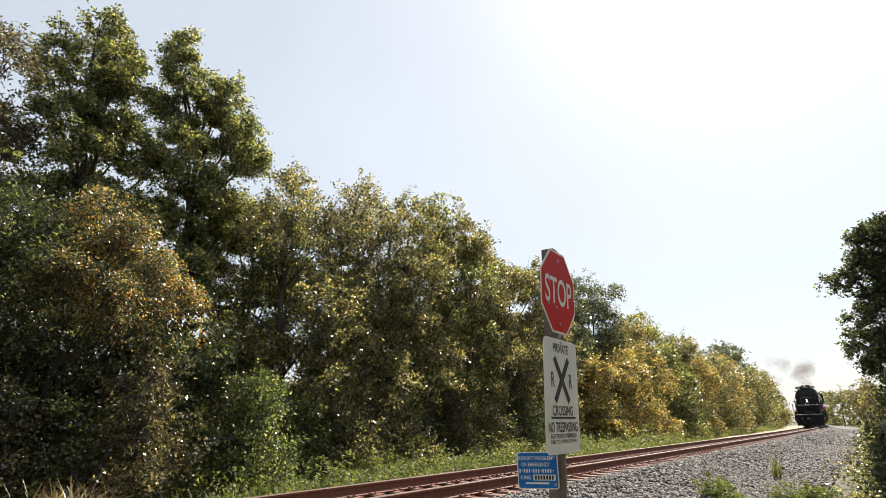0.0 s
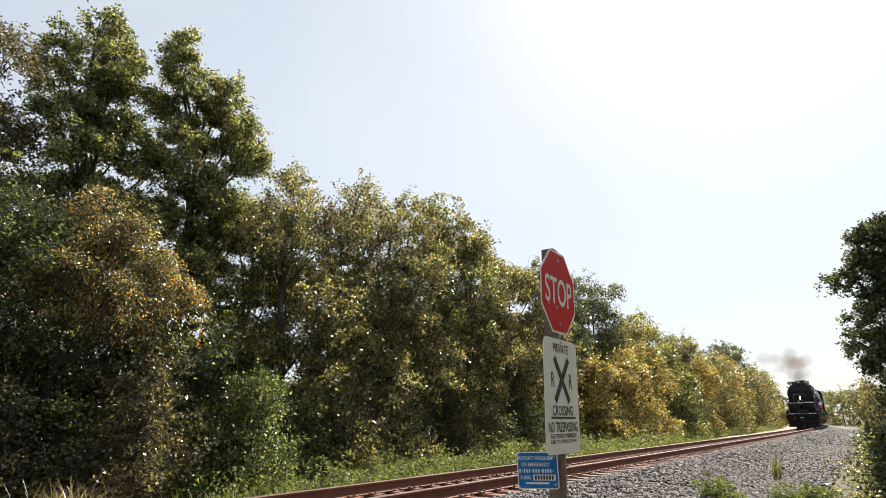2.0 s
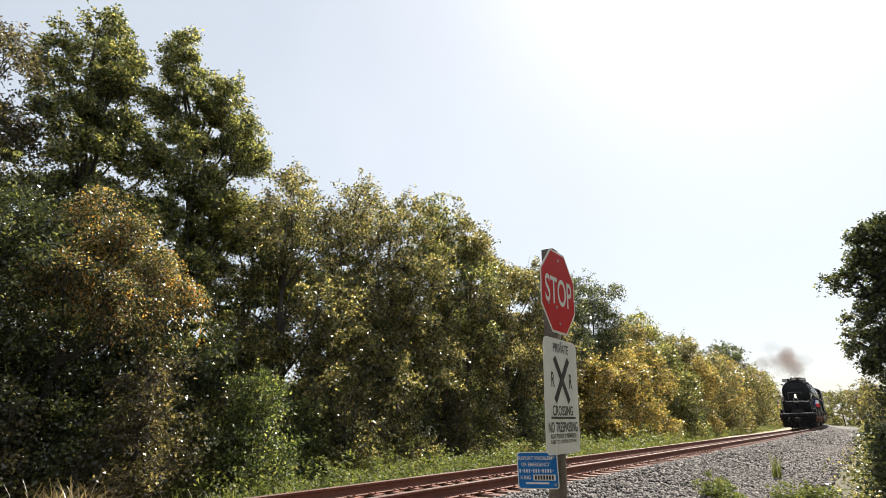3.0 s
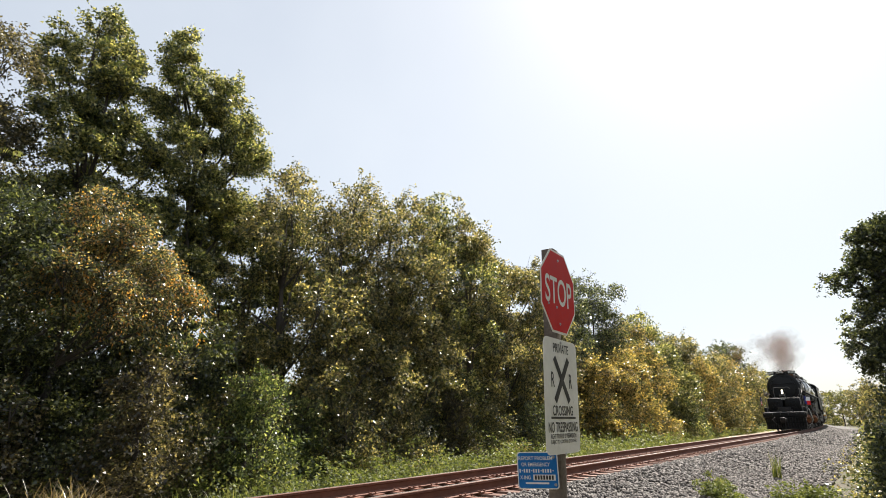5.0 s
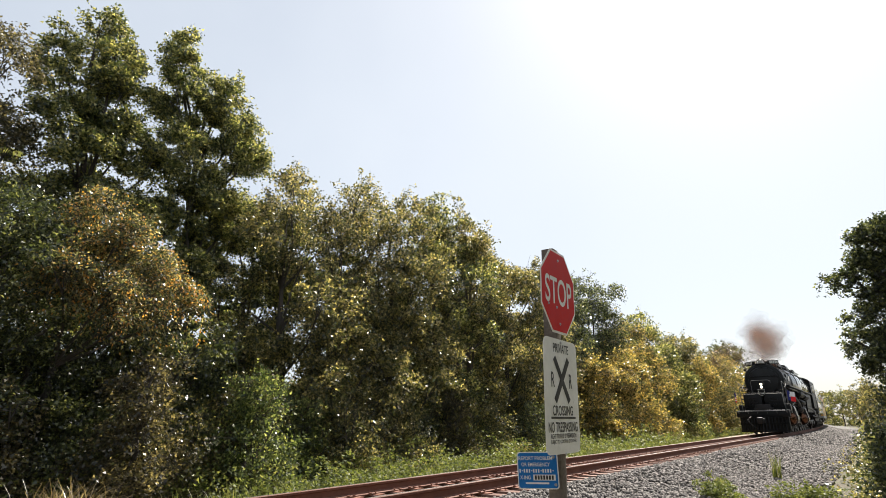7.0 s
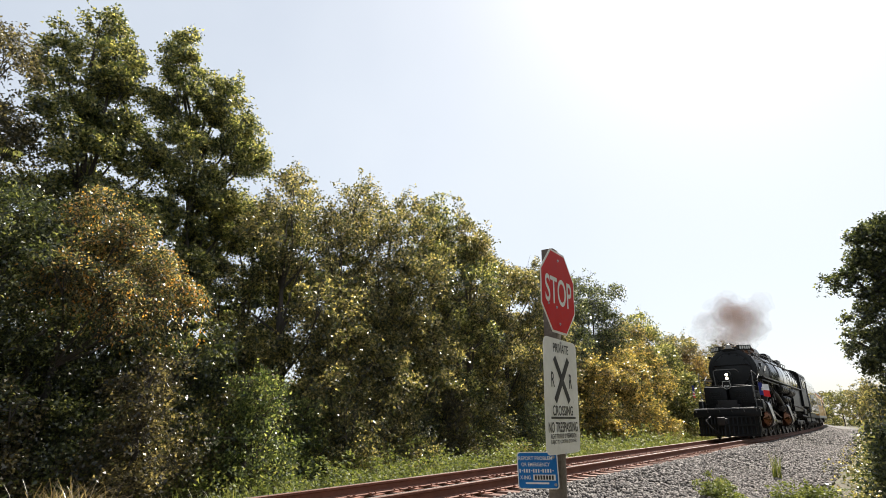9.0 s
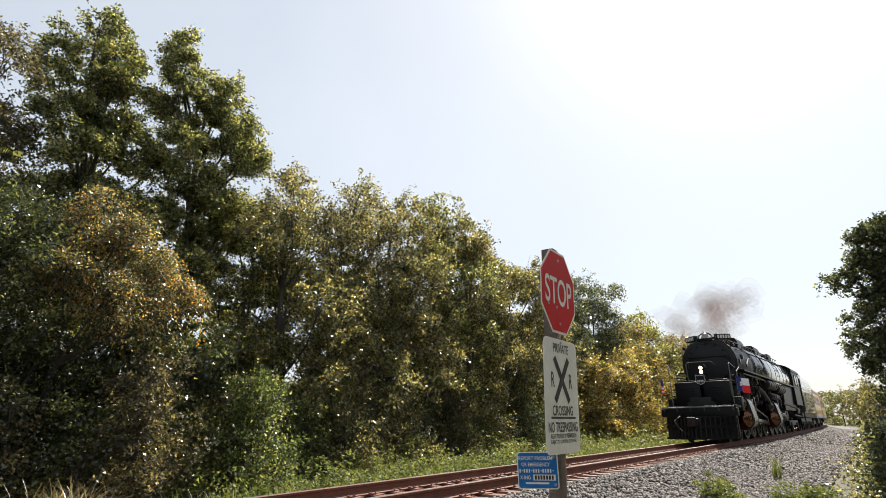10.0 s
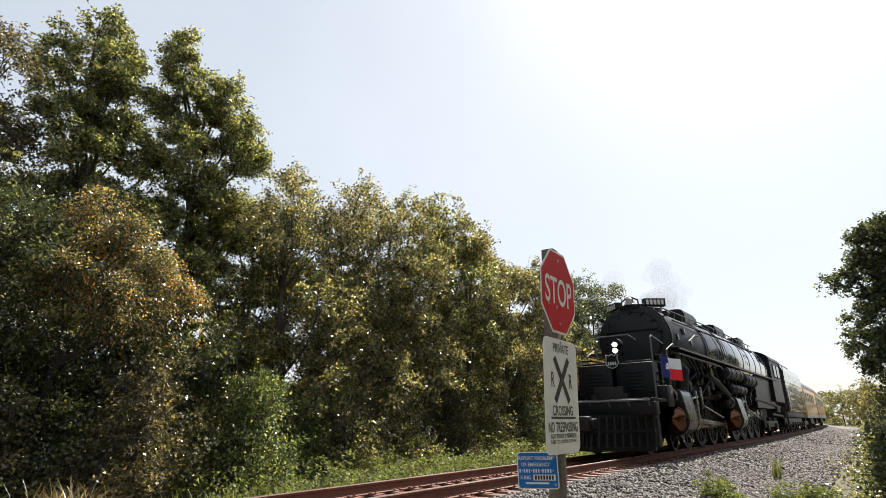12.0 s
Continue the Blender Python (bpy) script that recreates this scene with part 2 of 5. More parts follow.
def make_ground():
    lats = np.concatenate([[-900, -300, -60, -25], np.arange(-14, 14, 0.35), [25, 60, 300, 900]])
    s_values = np.concatenate([[-58, -30], np.arange(-12, 60, 0.6), np.arange(60, 200, 6), [260, 400, 600]])
    ground = strip("ground", lats, s_values, 0.0, M_SOIL, 0.02)
    tagged(ground, "brown soil with patches of low growth", "ground", kind="structure")
    bed = strip("ballast_bed", np.concatenate([[-2.3, -1.9, -1.45], np.linspace(-1.4, 1.4, 9), [1.45], np.linspace(1.7, 5.0, 12)]), np.concatenate([np.arange(-12, 60, 0.5), np.arange(60, 400, 4)]), 0.03, M_BALLAST, 0.012)
    tagged(bed, "bed of crushed grey stone under the track", "ballast", kind="structure")
    verge = strip("sandy_verge", np.linspace(-5.4, -2.4, 12), np.arange(20, 160, 1.0), 0.02, M_SAND, 0.012)
    tagged(verge, "pale sandy strip beside the track", "verge", kind="structure")


def make_stones():
    """Broken stones on the bed, close together; one body of stuff."""
    rng = np.random.default_rng(11)
    bands = [(-14, -2, 1.0, 5.0, 5000, 1.3), (-2, 20, 1.0, 5.0, 24000, 0.82), (20, 40, 1.0, 5.0, 10000, 1.1), (40, 95, 1.0, 5.2, 8500, 1.7), (-2, 40, -1.0, 1.0, 3000, 1.0), (-2, 40, -2.2, -1.0, 1200, 1.0)]
    s = np.concatenate([rng.uniform(a, b, n) for a, b, _, _, n, _ in bands])
    lat = np.concatenate([rng.uniform(c, d, n) for _, _, c, d, n, _ in bands])
    size = np.concatenate([np.full(n, k) for *_, n, k in bands]) * rng.uniform(0.022, 0.048, len(s))
    keep = rng.random(len(s)) < np.clip((5.3 - lat) / 0.9, 0.12, 1)
    s, lat, size = s[keep], lat[keep], size[keep]
    x, y, _ = on_track(s, lat)
    z = ground_height(lat) + np.where(np.abs(lat) < 1.36, -0.04, 0.03) + size * rng.uniform(0.1, 0.7, len(s))
    base = np.array([(sx, sy, sz) for sz in (-1, 1) for sy in (-1, 1) for sx in (-1, 1)], dtype=float)
    v = base[None] * rng.uniform(0.45, 1.0, (len(s), 8, 3))
    q = rng.normal(size=(len(s), 4))
    q /= np.linalg.norm(q, axis=1)[:, None]
    w, a, b, c = q.T
    turn = np.stack([np.stack([1 - 2 * (b * b + c * c), 2 * (a * b - c * w), 2 * (a * c + b * w)], -1), np.stack([2 * (a * b + c * w), 1 - 2 * (a * a + c * c), 2 * (b * c - a * w)], -1), np.stack([2 * (a * c - b * w), 2 * (b * c + a * w), 1 - 2 * (a * a + b * b)], -1)], 1)
    v = np.einsum("nij,nkj->nki", turn, v * (size[:, None] * rng.uniform(0.7, 1.25, (len(s), 3)))[:, None, :])
    v += np.stack([x, y, z], -1)[:, None, :]
    cube = np.array([(0, 2, 3, 1), (4, 5, 7, 6), (0, 1, 5, 4), (2, 6, 7, 3), (0, 4, 6, 2), (1, 3, 7, 5)])
    quads = (cube[None] + (np.arange(len(s)) * 8)[:, None, None]).reshape(-1, 4)
    tagged(new("ballast_stones", fast_mesh("ballast_stones", v.reshape(-1, 3), quads, M_STONE)), "loose crushed grey and white ballast stones", "ballast", kind="stuff")


# ---- track ----
def sweep(outline, s_values, lat, mat, name):
    """Draws an outline of (lateral, height) along the track."""
    sh = Shape()
    n = len(outline)
    verts = []
    for s in s_values:
        for q, z in outline:
            x, y, _ = on_track(s, lat + q)
            verts.append((float(x), float(y), z))
    faces = [(i * n + j, i * n + (j + 1) % n, (i + 1) * n + (j + 1) % n, (i + 1) * n + j) for i in range(len(s_values) - 1) for j in range(n)]
    sh.add(verts, faces)
    return sh.mesh(name, mat, 30)


def make_track():
    track = thing("railway_track", "rusty steel rails on timber ties in ballast", "railway track", kind="structure")
    s_values = np.concatenate([np.arange(-30, 60, 1.0), np.arange(60, 420, 5.0)])
    top_w = 0.021
    web = [(-0.075, -0.182), (0.075, -0.182), (0.075, -0.168), (0.02, -0.15), (0.009, -0.135), (0.009, -0.055), (0.034, -0.042), (0.036, -0.012), (0.026, -0.0015), (-0.026, -0.0015), (-0.036, -0.012), (-0.034, -0.042), (-0.009, -0.055), (-0.009, -0.135), (-0.02, -0.15), (-0.075, -0.168)]
    top = [(-top_w, -0.006), (top_w, -0.006), (top_w, -0.0005), (top_w - 0.004, 0.001), (-top_w + 0.004, 0.001), (-top_w, -0.0005)]
    for side in (-0.755, 0.755):
        rail = part("rail", sweep(web, s_values, side, M_RAIL, "rail"), M_RAIL, track, "rust-brown steel rail")
        part("rail_head", sweep(top, s_values, side, M_RAILHEAD, "rail_head"), M_RAILHEAD, rail, "shiny worn running surface")
    rng = random.Random(4)
    tie = Shape().box((-1.3, -0.115, -0.36), (1.3, 0.115, -0.196), 0.012).mesh("tie", M_TIE)
    plate = Shape()
    plate.box((-0.19, -0.09, -0.197), (0.19, 0.09, -0.183), 0.004)
    plate = plate.mesh("tie_plate", M_PLATE)
    spike = Shape().tube([(0, 0, -0.2), (0, 0, -0.165)], 0.009, 6).box((-0.022, -0.016, -0.168), (0.016, 0.016, -0.15), 0.004).mesh("spike", M_PLATE)
    clip = Shape().box((-0.085, -0.02, -0.2), (0.085, 0.02, -0.145), 0.008).mesh("rail_anchor", M_PLATE)
    for i in range(170):
        s = -7 + i * 0.495 + rng.uniform(-0.03, 0.03)
        ob = part("tie", tie, M_TIE, track, at=track_pose(s, rng.uniform(-0.05, 0.05), rng.uniform(-0.008, 0.004), rng.uniform(-1.5, 1.5)))
        if s < 42:
            for side in (-0.755, 0.755):
                part("tie_plate", plate, M_PLATE, track, at=track_pose(s, side, 0.0))
        if s < 26:
            for side in (-0.755, 0.755):
                for k, (u, v) in enumerate(((-0.1, 0.05), (0.1, -0.05), (-0.15, -0.05), (0.15, 0.05))):
                    if k < 2 or rng.random() < 0.7:
                        part("spike", spike, M_PLATE, track, at=track_pose(s + v, side + u, rng.uniform(0, 0.02), 0 if u > 0 else 180))
                if rng.random() < 0.6:
                    part("rail_anchor", clip, M_PLATE, track, at=track_pose(s + rng.choice((-0.14, 0.14)), side, 0.0))


make_ground()
make_stones()
make_track()


# ---- trees and undergrowth ----
def kites(p, d, n, ln, wide, corners):
    """Leaves that start at p, point along d and face n: their corners."""
    w = np.cross(n, d)
    wd = (ln * wide)[:, None]
    ln = ln[:, None]
    if corners == 3:
        v = np.stack([p + w * wd * 1.15, p + d * ln, p - w * wd * 1.15], 1)
    else:
        v = np.stack([p, p + d * ln * 0.45 + w * wd + n * ln * 0.08, p + d * ln, p + d * ln * 0.45 - w * wd + n * ln * 0.08], 1)
    return v.reshape(-1, 3)


def unit(v):
    return v / np.maximum(np.linalg.norm(v, axis=-1, keepdims=True), 1e-6)


def leaves(rng, centres, spread, count, length, droop=0.3, floor=0.02, corners=4):
    """Single leaves scattered round the centres."""
    k = rng.integers(0, len(centres), count)
    p = centres[k] + rng.normal(0, 1, (count, 3)) * np.asarray(spread)[k][:, None] * np.array([1, 1, 0.7])
    p[:, 2] = np.maximum(p[:, 2], floor)
    ang = rng.uniform(0, 2 * math.pi, count)
    dip = rng.normal(-droop, 0.5, count)
    d = np.stack([np.cos(ang) * np.cos(dip), np.sin(ang) * np.cos(dip), np.sin(dip)], -1)
    r = rng.normal(0, 1, (count, 3)) + np.array([0, 0, 1.2])
    n = unit(r - d * np.sum(r * d, -1)[:, None])
    return kites(p, d, n, length * rng.uniform(0.6, 1.3, count), rng.uniform(0.24, 0.38, count), corners)


def sprays(rng, boughs, count, length, per=12, reach=0.4, droop=0.25, rise=0.35, corners=3, wide=0.36, floor=0.03, flat=0.68):
    """Leafy twigs that fan out from the boughs (x, y, z, radius), thick towards the outside of each bough, with gaps between them."""
    b = np.array(boughs, dtype=float)
    m = max(1, count // per)
    share = b[:, 3] ** 2.2
    k = rng.choice(len(b), m, p=share / share.sum())
    out = unit(rng.normal(0, 1, (m, 3)) * np.array([1, 1, 0.9]))
    # lumps and hollows: each bough carries a dozen tufts round which its twigs gather
    tufts = unit(rng.normal(0, 1, (len(b), 14, 3)))
    tuft = tufts[k, rng.integers(0, 14, m)]
    out = unit(out * 0.3 + tuft)
    depth = rng.uniform(0.22, 1.0, m) ** 0.55 * rng.uniform(0.8, 1.12, m)
    p0 = b[k, :3] + out * (b[k, 3] * depth)[:, None] * np.array([1, 1, flat])
    axis = unit(out + np.array([0, 0, rise]) + rng.normal(0, 0.45, (m, 3)))
    r = np.array([0, 0, 0.8]) + rng.normal(0, 0.6, (m, 3)) + out * 0.5
    face = unit(r - axis * np.sum(r * axis, -1)[:, None])
    side = np.cross(face, axis)
    size = reach * rng.uniform(0.5, 1.25, m)
    u = (np.arange(per) + 0.5) / per
    bend = (u * u)[None, :, None] * np.array([0, 0, -droop * 1.4])
    p = p0[:, None] + (axis[:, None] * u[None, :, None] + bend) * size[:, None, None]
    sign = np.where(np.arange(per) % 2, 1.0, -1.0)[None, :, None]
    d = unit(side[:, None] * sign + axis[:, None] * 0.75 + np.array([0, 0, -droop]) + rng.normal(0, 0.55, (m, per, 3)))
    fn = face[:, None] * 0.7 + rng.normal(0, 0.75, (m, per, 3))
    n = unit(fn - d * np.sum(fn * d, -1)[..., None])
    p, d, n = p.reshape(-1, 3), d.reshape(-1, 3), n.reshape(-1, 3)
    p = p + rng.normal(0, 0.12 * reach, p.shape)
    p[:, 2] = np.maximum(p[:, 2], floor)
    q = len(p)
    return kites(p, d, n, length * rng.uniform(0.6, 1.3, q), wide * rng.uniform(0.75, 1.2, q), corners), p0, axis, size


def tree_meshes(seed, height, radius, base, lobes, count, length, shape="round", lean=(0, 0), twigs=0.0, corners=3, boughs=None, reach=0.4, droop=0.25, rise=0.35, wide=0.36, flat=0.68):
    """The trunk with its limbs and twigs, and the leaves of the crown, of one tree."""
    rng = np.random.default_rng(seed)
    rnd = random.Random(seed)
    wood = Shape()
    top = Vector((lean[0], lean[1], height * 0.85))
    trunk = []
    for i in range(7):
        u = i / 6
        trunk.append(Vector((top.x * u + rnd.uniform(-0.15, 0.15) * u, top.y * u + rnd.uniform(-0.15, 0.15) * u, top.z * u - 0.3 * (i == 0))))
    r0 = 0.012 * height + 0.02
    stem = Shape().tube(trunk, [r0 * (1 - 0.82 * i / 6) for i in range(7)], 8)
    if boughs is None:
        boughs = []
        lobes = max(9, int(lobes * 0.72))
        for i in range(lobes):
            u = (i + rnd.uniform(0.2, 0.8)) / lobes
            lr = radius * rnd.uniform(0.26, 0.58)
            z = height * base + (height * (1 - base) - lr * 0.95) * u
            prof = {"round": math.sin(math.pi * min(1, 0.18 + u * 0.8)) ** 0.7, "cone": 1.05 - u * 0.85, "spread": 0.6 + 0.4 * math.sin(math.pi * min(1, u * 1.05))}[shape]
            a = i * 2.399 + rnd.uniform(-0.5, 0.5)
            rr = radius * prof * rnd.uniform(0.3, 0.9)
            boughs.append((top.x * u + rr * math.cos(a), top.y * u + rr * math.sin(a), max(z, 0.2) + rnd.uniform(-0.2, 0.2), lr))
    boughs = list(boughs)
    for x, y, z, lr in list(boughs):
        c = Vector((x, y, z))
        j = min(5, max(0, int(z / (height * 0.85) * 6) - 1))
        start = trunk[j]
        mid = start.lerp(c, 0.5) + Vector((rnd.uniform(-0.2, 0.2), rnd.uniform(-0.2, 0.2), 0.1 * height * rnd.uniform(-0.3, 0.4)))
        wood.tube([start, mid, c], [r0 * 0.36, r0 * 0.22, 0.012], 5)
        for _ in range(2):
            q = c + Vector((rnd.gauss(0, 1), rnd.gauss(0, 1), rnd.gauss(0.2, 0.8))).normalized() * lr * 0.8
            wood.tube([mid.lerp(c, 0.6), c.lerp(q, 0.5) + Vector((0, 0, 0.06)), q], [0.016, 0.011, 0.004], 4, False)
        if rnd.random() < twigs:
            for _ in range(2):
                tip = c + Vector((rnd.uniform(-0.5, 0.5), rnd.uniform(-0.5, 0.5), lr * rnd.uniform(1.25, 1.7)))
                for u2, r2 in ((0.6, 0.22), (0.78, 0.15), (0.93, 0.09)):
                    boughs.append((*c.lerp(tip, u2), r2))
                wood.tube([c, c.lerp(tip, 0.5) + Vector((rnd.uniform(-0.1, 0.1), 0, 0)), tip], [0.012, 0.008, 0.003], 4, False)
    v, p0, axis, size = sprays(rng, boughs, count, length, 10, reach, droop, rise, corners, wide, 0.03, flat)
    # the stalks of some twigs
    for i in range(0, len(p0), max(1, len(p0) // 40)):
        a, e = Vector(p0[i]), Vector(p0[i] + axis[i] * size[i])
        wood.tube([a - (e - a) * 0.8, a, e], [0.008, 0.006, 0.002], 3, False)
    return stem, wood, v


def tree(name, seed, height, radius, base, lobes, count, length, mat, label, category="tree", group="", at=None, shape="spread", lean=(0, 0), twigs=0.3, corners=3, boughs=None, reach=0.4, droop=0.25, rise=0.35, wide=0.36, flat=0.68):
    stem, wood, v = tree_meshes(seed, height, radius, base, lobes, count, length, shape, lean, twigs, corners, boughs, reach, droop, rise, wide, flat)
    ob = thing(name, label, category, group, at)
    part("trunk", stem, M_BARK, ob)
    tagged(part("branch", wood, M_BARK, ob), kind="stuff")
    part("crown", fast_mesh("crown", v, np.arange(len(v)).reshape(-1, corners), mat), mat, ob)
    return ob


def track_at(s, lat, dz=0.0, turn=0.0):
    x, y, _ = on_track(s, lat)
    return pose(float(x), float(y), float(ground_height(lat)) + dz, 0, 0, turn)


def make_left_woods():
    woods = "trees along the track"
    near = [
        (10.2, -9.3, 9.6, 1.7, 0.15, 22, 26000, M_LEAF_GREEN, "broadleaf tree with olive-green leaves"),
        (2.6, -9.0, 10.6, 1.7, 0.2, 20, 24000, M_LEAF_RUST, "tree with thin reddish-brown foliage"),
        # these low trees carry the shade of the wood in their leaf colour
        (2.3, -6.5, 6.6, 1.8, 0.02, 24, 34000, M_LEAF_SHADED, "spreading dark tree with browning leaves"),
        (3.9, -6.9, 4.2, 1.5, 0.0, 18, 18000, M_LEAF_SHADED, "low tree with deep shade put into its leaf colour"),
        (0.4, -7.4, 9.0, 2.2, 0.1, 18, 24000, M_LEAF_SHADED, "dark green broadleaf tree"),
        (6.6, -7.6, 6.2, 1.9, 0.1, 14, 15000, M_LEAF_SHADED, "tree under taller ones, shade put into its leaf colour"),
        (10.5, -7.8, 10.1, 2.6, 0.03, 28, 35000, M_LEAF_OLIVE, "dense broadleaf tree with drying olive leaves"),
        (12.6, -7.6, 10.6, 2.6, 0.03, 28, 35000, M_LEAF_OLIVE, "dense tree with yellow-green top"),
        (15.2, -7.6, 10.9, 2.7, 0.03, 28, 35000, M_LEAF_OLIVE, "dense broadleaf tree with dusty olive leaves"),
        (17.8, -7.6, 11.3, 2.6, 0.03, 28, 34000, M_LEAF_GREEN, "leafy green tree with pale upper leaves"),
        (20.0, -7.4, 11.0, 2.2, 0.02, 30, 36000, M_LEAF_OLIVE, "tree with yellowing upper branches"),
        (23.5, -7.6, 10.0, 2.4, 0.02, 30, 34000, M_LEAF_OLIVE, "thin-topped tree with sparse twigs"),
        (26.8, -7.6, 10.8, 2.4, 0.02, 30, 32000, M_LEAF_OLIVE, "olive-green tree with sparse top"),
    ]
    for i, (s, lat, h, r, base, lobes, n, m, label) in enumerate(near):
        tree("tree", 1 + i, h, r, base, lobes, int(n * 1.5), 0.062 + 0.0016 * s, m, label, "tree", woods, track_at(s, lat))
    # two tall trees with parted heads, and a lower one that hangs out over the verge; their boughs are given as (towards the track, along it, up, radius)
    head_a = [(0, -0.3, 12.7, 0.4), (0.2, 0.2, 12.2, 0.5), (0.3, 0.1, 11.6, 0.7), (-0.3, -0.9, 11.4, 0.55), (0.2, 0.6, 11.1, 0.75), (0, -1.1, 10.4, 0.65), (0.5, 0.3, 10.2, 0.95), (0.2, -0.6, 9.3, 0.85), (0.4, 0.8, 9.2, 0.85), (0.5, 0, 8.2, 1.0), (-0.5, 0.2, 7.5, 1.0), (0.5, 0.9, 7.0, 0.9), (0.3, -0.8, 6.8, 0.9), (0.4, 1.6, 8.7, 0.7), (0.3, 1.7, 7.4, 0.8), (0.2, 1.6, 6.2, 0.8), (0, 0, 5.6, 1.0)]
    head_b = [(0, -1.1, 13.0, 0.45), (0.2, -0.95, 12.4, 0.55), (0, -0.2, 12.3, 0.5), (0.2, 0.4, 11.8, 0.75), (0.2, -0.9, 11.2, 0.85), (0.3, 1.2, 11.2, 0.65), (0.1, 1.6, 10.6, 0.65), (0.4, 0.2, 10.6, 0.95), (0.5, 1.3, 9.7, 0.85), (0.4, -0.6, 9.5, 0.95), (0.3, 0.7, 8.6, 0.95), (0.3, 1.3, 8.0, 0.75), (0.4, -0.4, 7.9, 0.95), (0.2, 0.8, 6.8, 1.0), (0.3, -0.2, 5.8, 1.0)]
    overhang = [(0.7, 0.2, 6.1, 0.42), (0.9, 0.8, 5.6, 0.4), (1.2, 1.3, 4.9, 0.4), (1.1, 0.3, 4.9, 0.55), (1.3, 1.7, 4.35, 0.34), (1.4, 1.0, 4.2, 0.5), (1.3, 2.15, 4.05, 0.22), (1.6, 0.3, 4.1, 0.42), (1.3, -0.5, 4.3, 0.5)]
    tree("tree", 201, 13.0, 2.0, 0.25, 0, 92000, 0.074, M_LEAF_GREEN, "tall broadleaf tree with green and yellowing leaves", "tree", woods, track_pose(4.85, -9.0, -0.8), boughs=head_a, reach=0.3, wide=0.36, flat=0.8)
    tree("tree", 202, 13.4, 2.0, 0.25, 0, 96000, 0.075, M_LEAF_GREEN, "tall broadleaf tree with sunlit yellow-green head", "tree", woods, track_pose(7.8, -9.0, -0.75), boughs=head_b, reach=0.3, wide=0.36, flat=0.8)
    tree("tree", 203, 6.4, 1.9, 0.3, 0, 34000, 0.066, M_LEAF_AUTUMN, "smaller tree hanging over the verge, orange and green leaves", "tree", woods, track_pose(4.2, -6.6, -0.6), boughs=overhang, reach=0.5, droop=0.75, rise=0.1, wide=0.24, corners=4)
    far = [(33.0, -9.0, 11.2, 2.4, 4), (38.0, -9.0, 12.0, 2.6, 4), (42.0, -8.0, 9.0, 2.6, 3), (46.0, -8.6, 10.6, 2.6, 1), (31.0, -6.4, 5.4, 1.9, 3), (35.0, -6.6, 6.2, 2.1, 3), (49.0, -7.6, 8.2, 2.4, 1), (54.0, -8.6, 9.8, 2.6, 2), (58.0, -7.4, 8.2, 2.5, 3), (62.0, -9.0, 11.0, 2.8, 2), (67.0, -7.6, 8.8, 2.7, 0), (73.0, -8.5, 10.0, 3.0, 3), (80.0, -8.0, 9.2, 3.0, 2), (88.0, -10.0, 13.2, 3.4, 4), (97.0, -10.0, 13.4, 3.4, 4), (104.0, -8.5, 10.4, 3.4, 2), (115.0, -9.0, 12.0, 3.6, 1), (128.0, -8.5, 10.0, 3.4, 0), (142.0, -8.5, 9.4, 3.4, 0), (160.0, -9.0, 9.0, 3.8, 1), (182.0, -10.0, 9.0, 4.2, 1)]
    mats = (M_LEAF_OLIVE, M_LEAF_GREEN, M_LEAF_OLIVE, M_LEAF_GOLD, M_LEAF_SHADED)
    labels = ("olive-green tree in the wooded edge", "green broadleaf tree in the wooded edge", "yellowing tree in the wooded edge", "golden autumn tree in the wooded edge", "dark green tree standing above the wooded edge")
    for i, (s, lat, h, r, k) in enumerate(far):
        tree("tree", 130 + i, h, r * 1.1, 0.04, 24, 36000 if s < 60 else 18000, 0.075 + 0.0012 * s, mats[k], labels[k], "tree", woods, track_at(s, lat), reach=0.45 + 0.004 * s)


def make_undergrowth():
    group = "shrubs along the track"
    rng = random.Random(7)
    kinds = []
    for i, (h, r, m, lab) in enumerate(((2.3, 1.2, M_LEAF_SHADED, "dark green shrub with dense leaves"), (2.8, 1.0, M_LEAF_RUST, "shrub with brown drying leaves"), (2.6, 1.0, M_LEAF_BRIGHT, "leafy bright green shrub in full sun"), (2.4, 1.3, M_LEAF_OLIVE, "olive-green shrub tangled with vines"), (2.5, 1.2, M_LEAF_GOLD, "yellowing shrub beside the track"))):
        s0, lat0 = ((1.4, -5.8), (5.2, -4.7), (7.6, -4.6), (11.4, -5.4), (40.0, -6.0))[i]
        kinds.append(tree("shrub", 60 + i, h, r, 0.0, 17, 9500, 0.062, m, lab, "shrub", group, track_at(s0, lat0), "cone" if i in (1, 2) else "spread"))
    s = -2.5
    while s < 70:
        # darker kinds near the camera stand in for shade under the trees
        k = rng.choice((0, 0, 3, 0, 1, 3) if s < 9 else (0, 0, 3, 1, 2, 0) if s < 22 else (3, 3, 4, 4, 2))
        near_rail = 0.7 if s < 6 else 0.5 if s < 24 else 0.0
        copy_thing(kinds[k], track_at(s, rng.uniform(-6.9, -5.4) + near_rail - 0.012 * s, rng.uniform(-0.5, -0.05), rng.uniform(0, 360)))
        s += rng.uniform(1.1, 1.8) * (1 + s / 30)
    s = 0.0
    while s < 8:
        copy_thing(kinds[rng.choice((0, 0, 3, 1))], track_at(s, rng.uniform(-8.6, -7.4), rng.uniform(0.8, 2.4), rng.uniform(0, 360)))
        s += rng.uniform(1.5, 2.3)


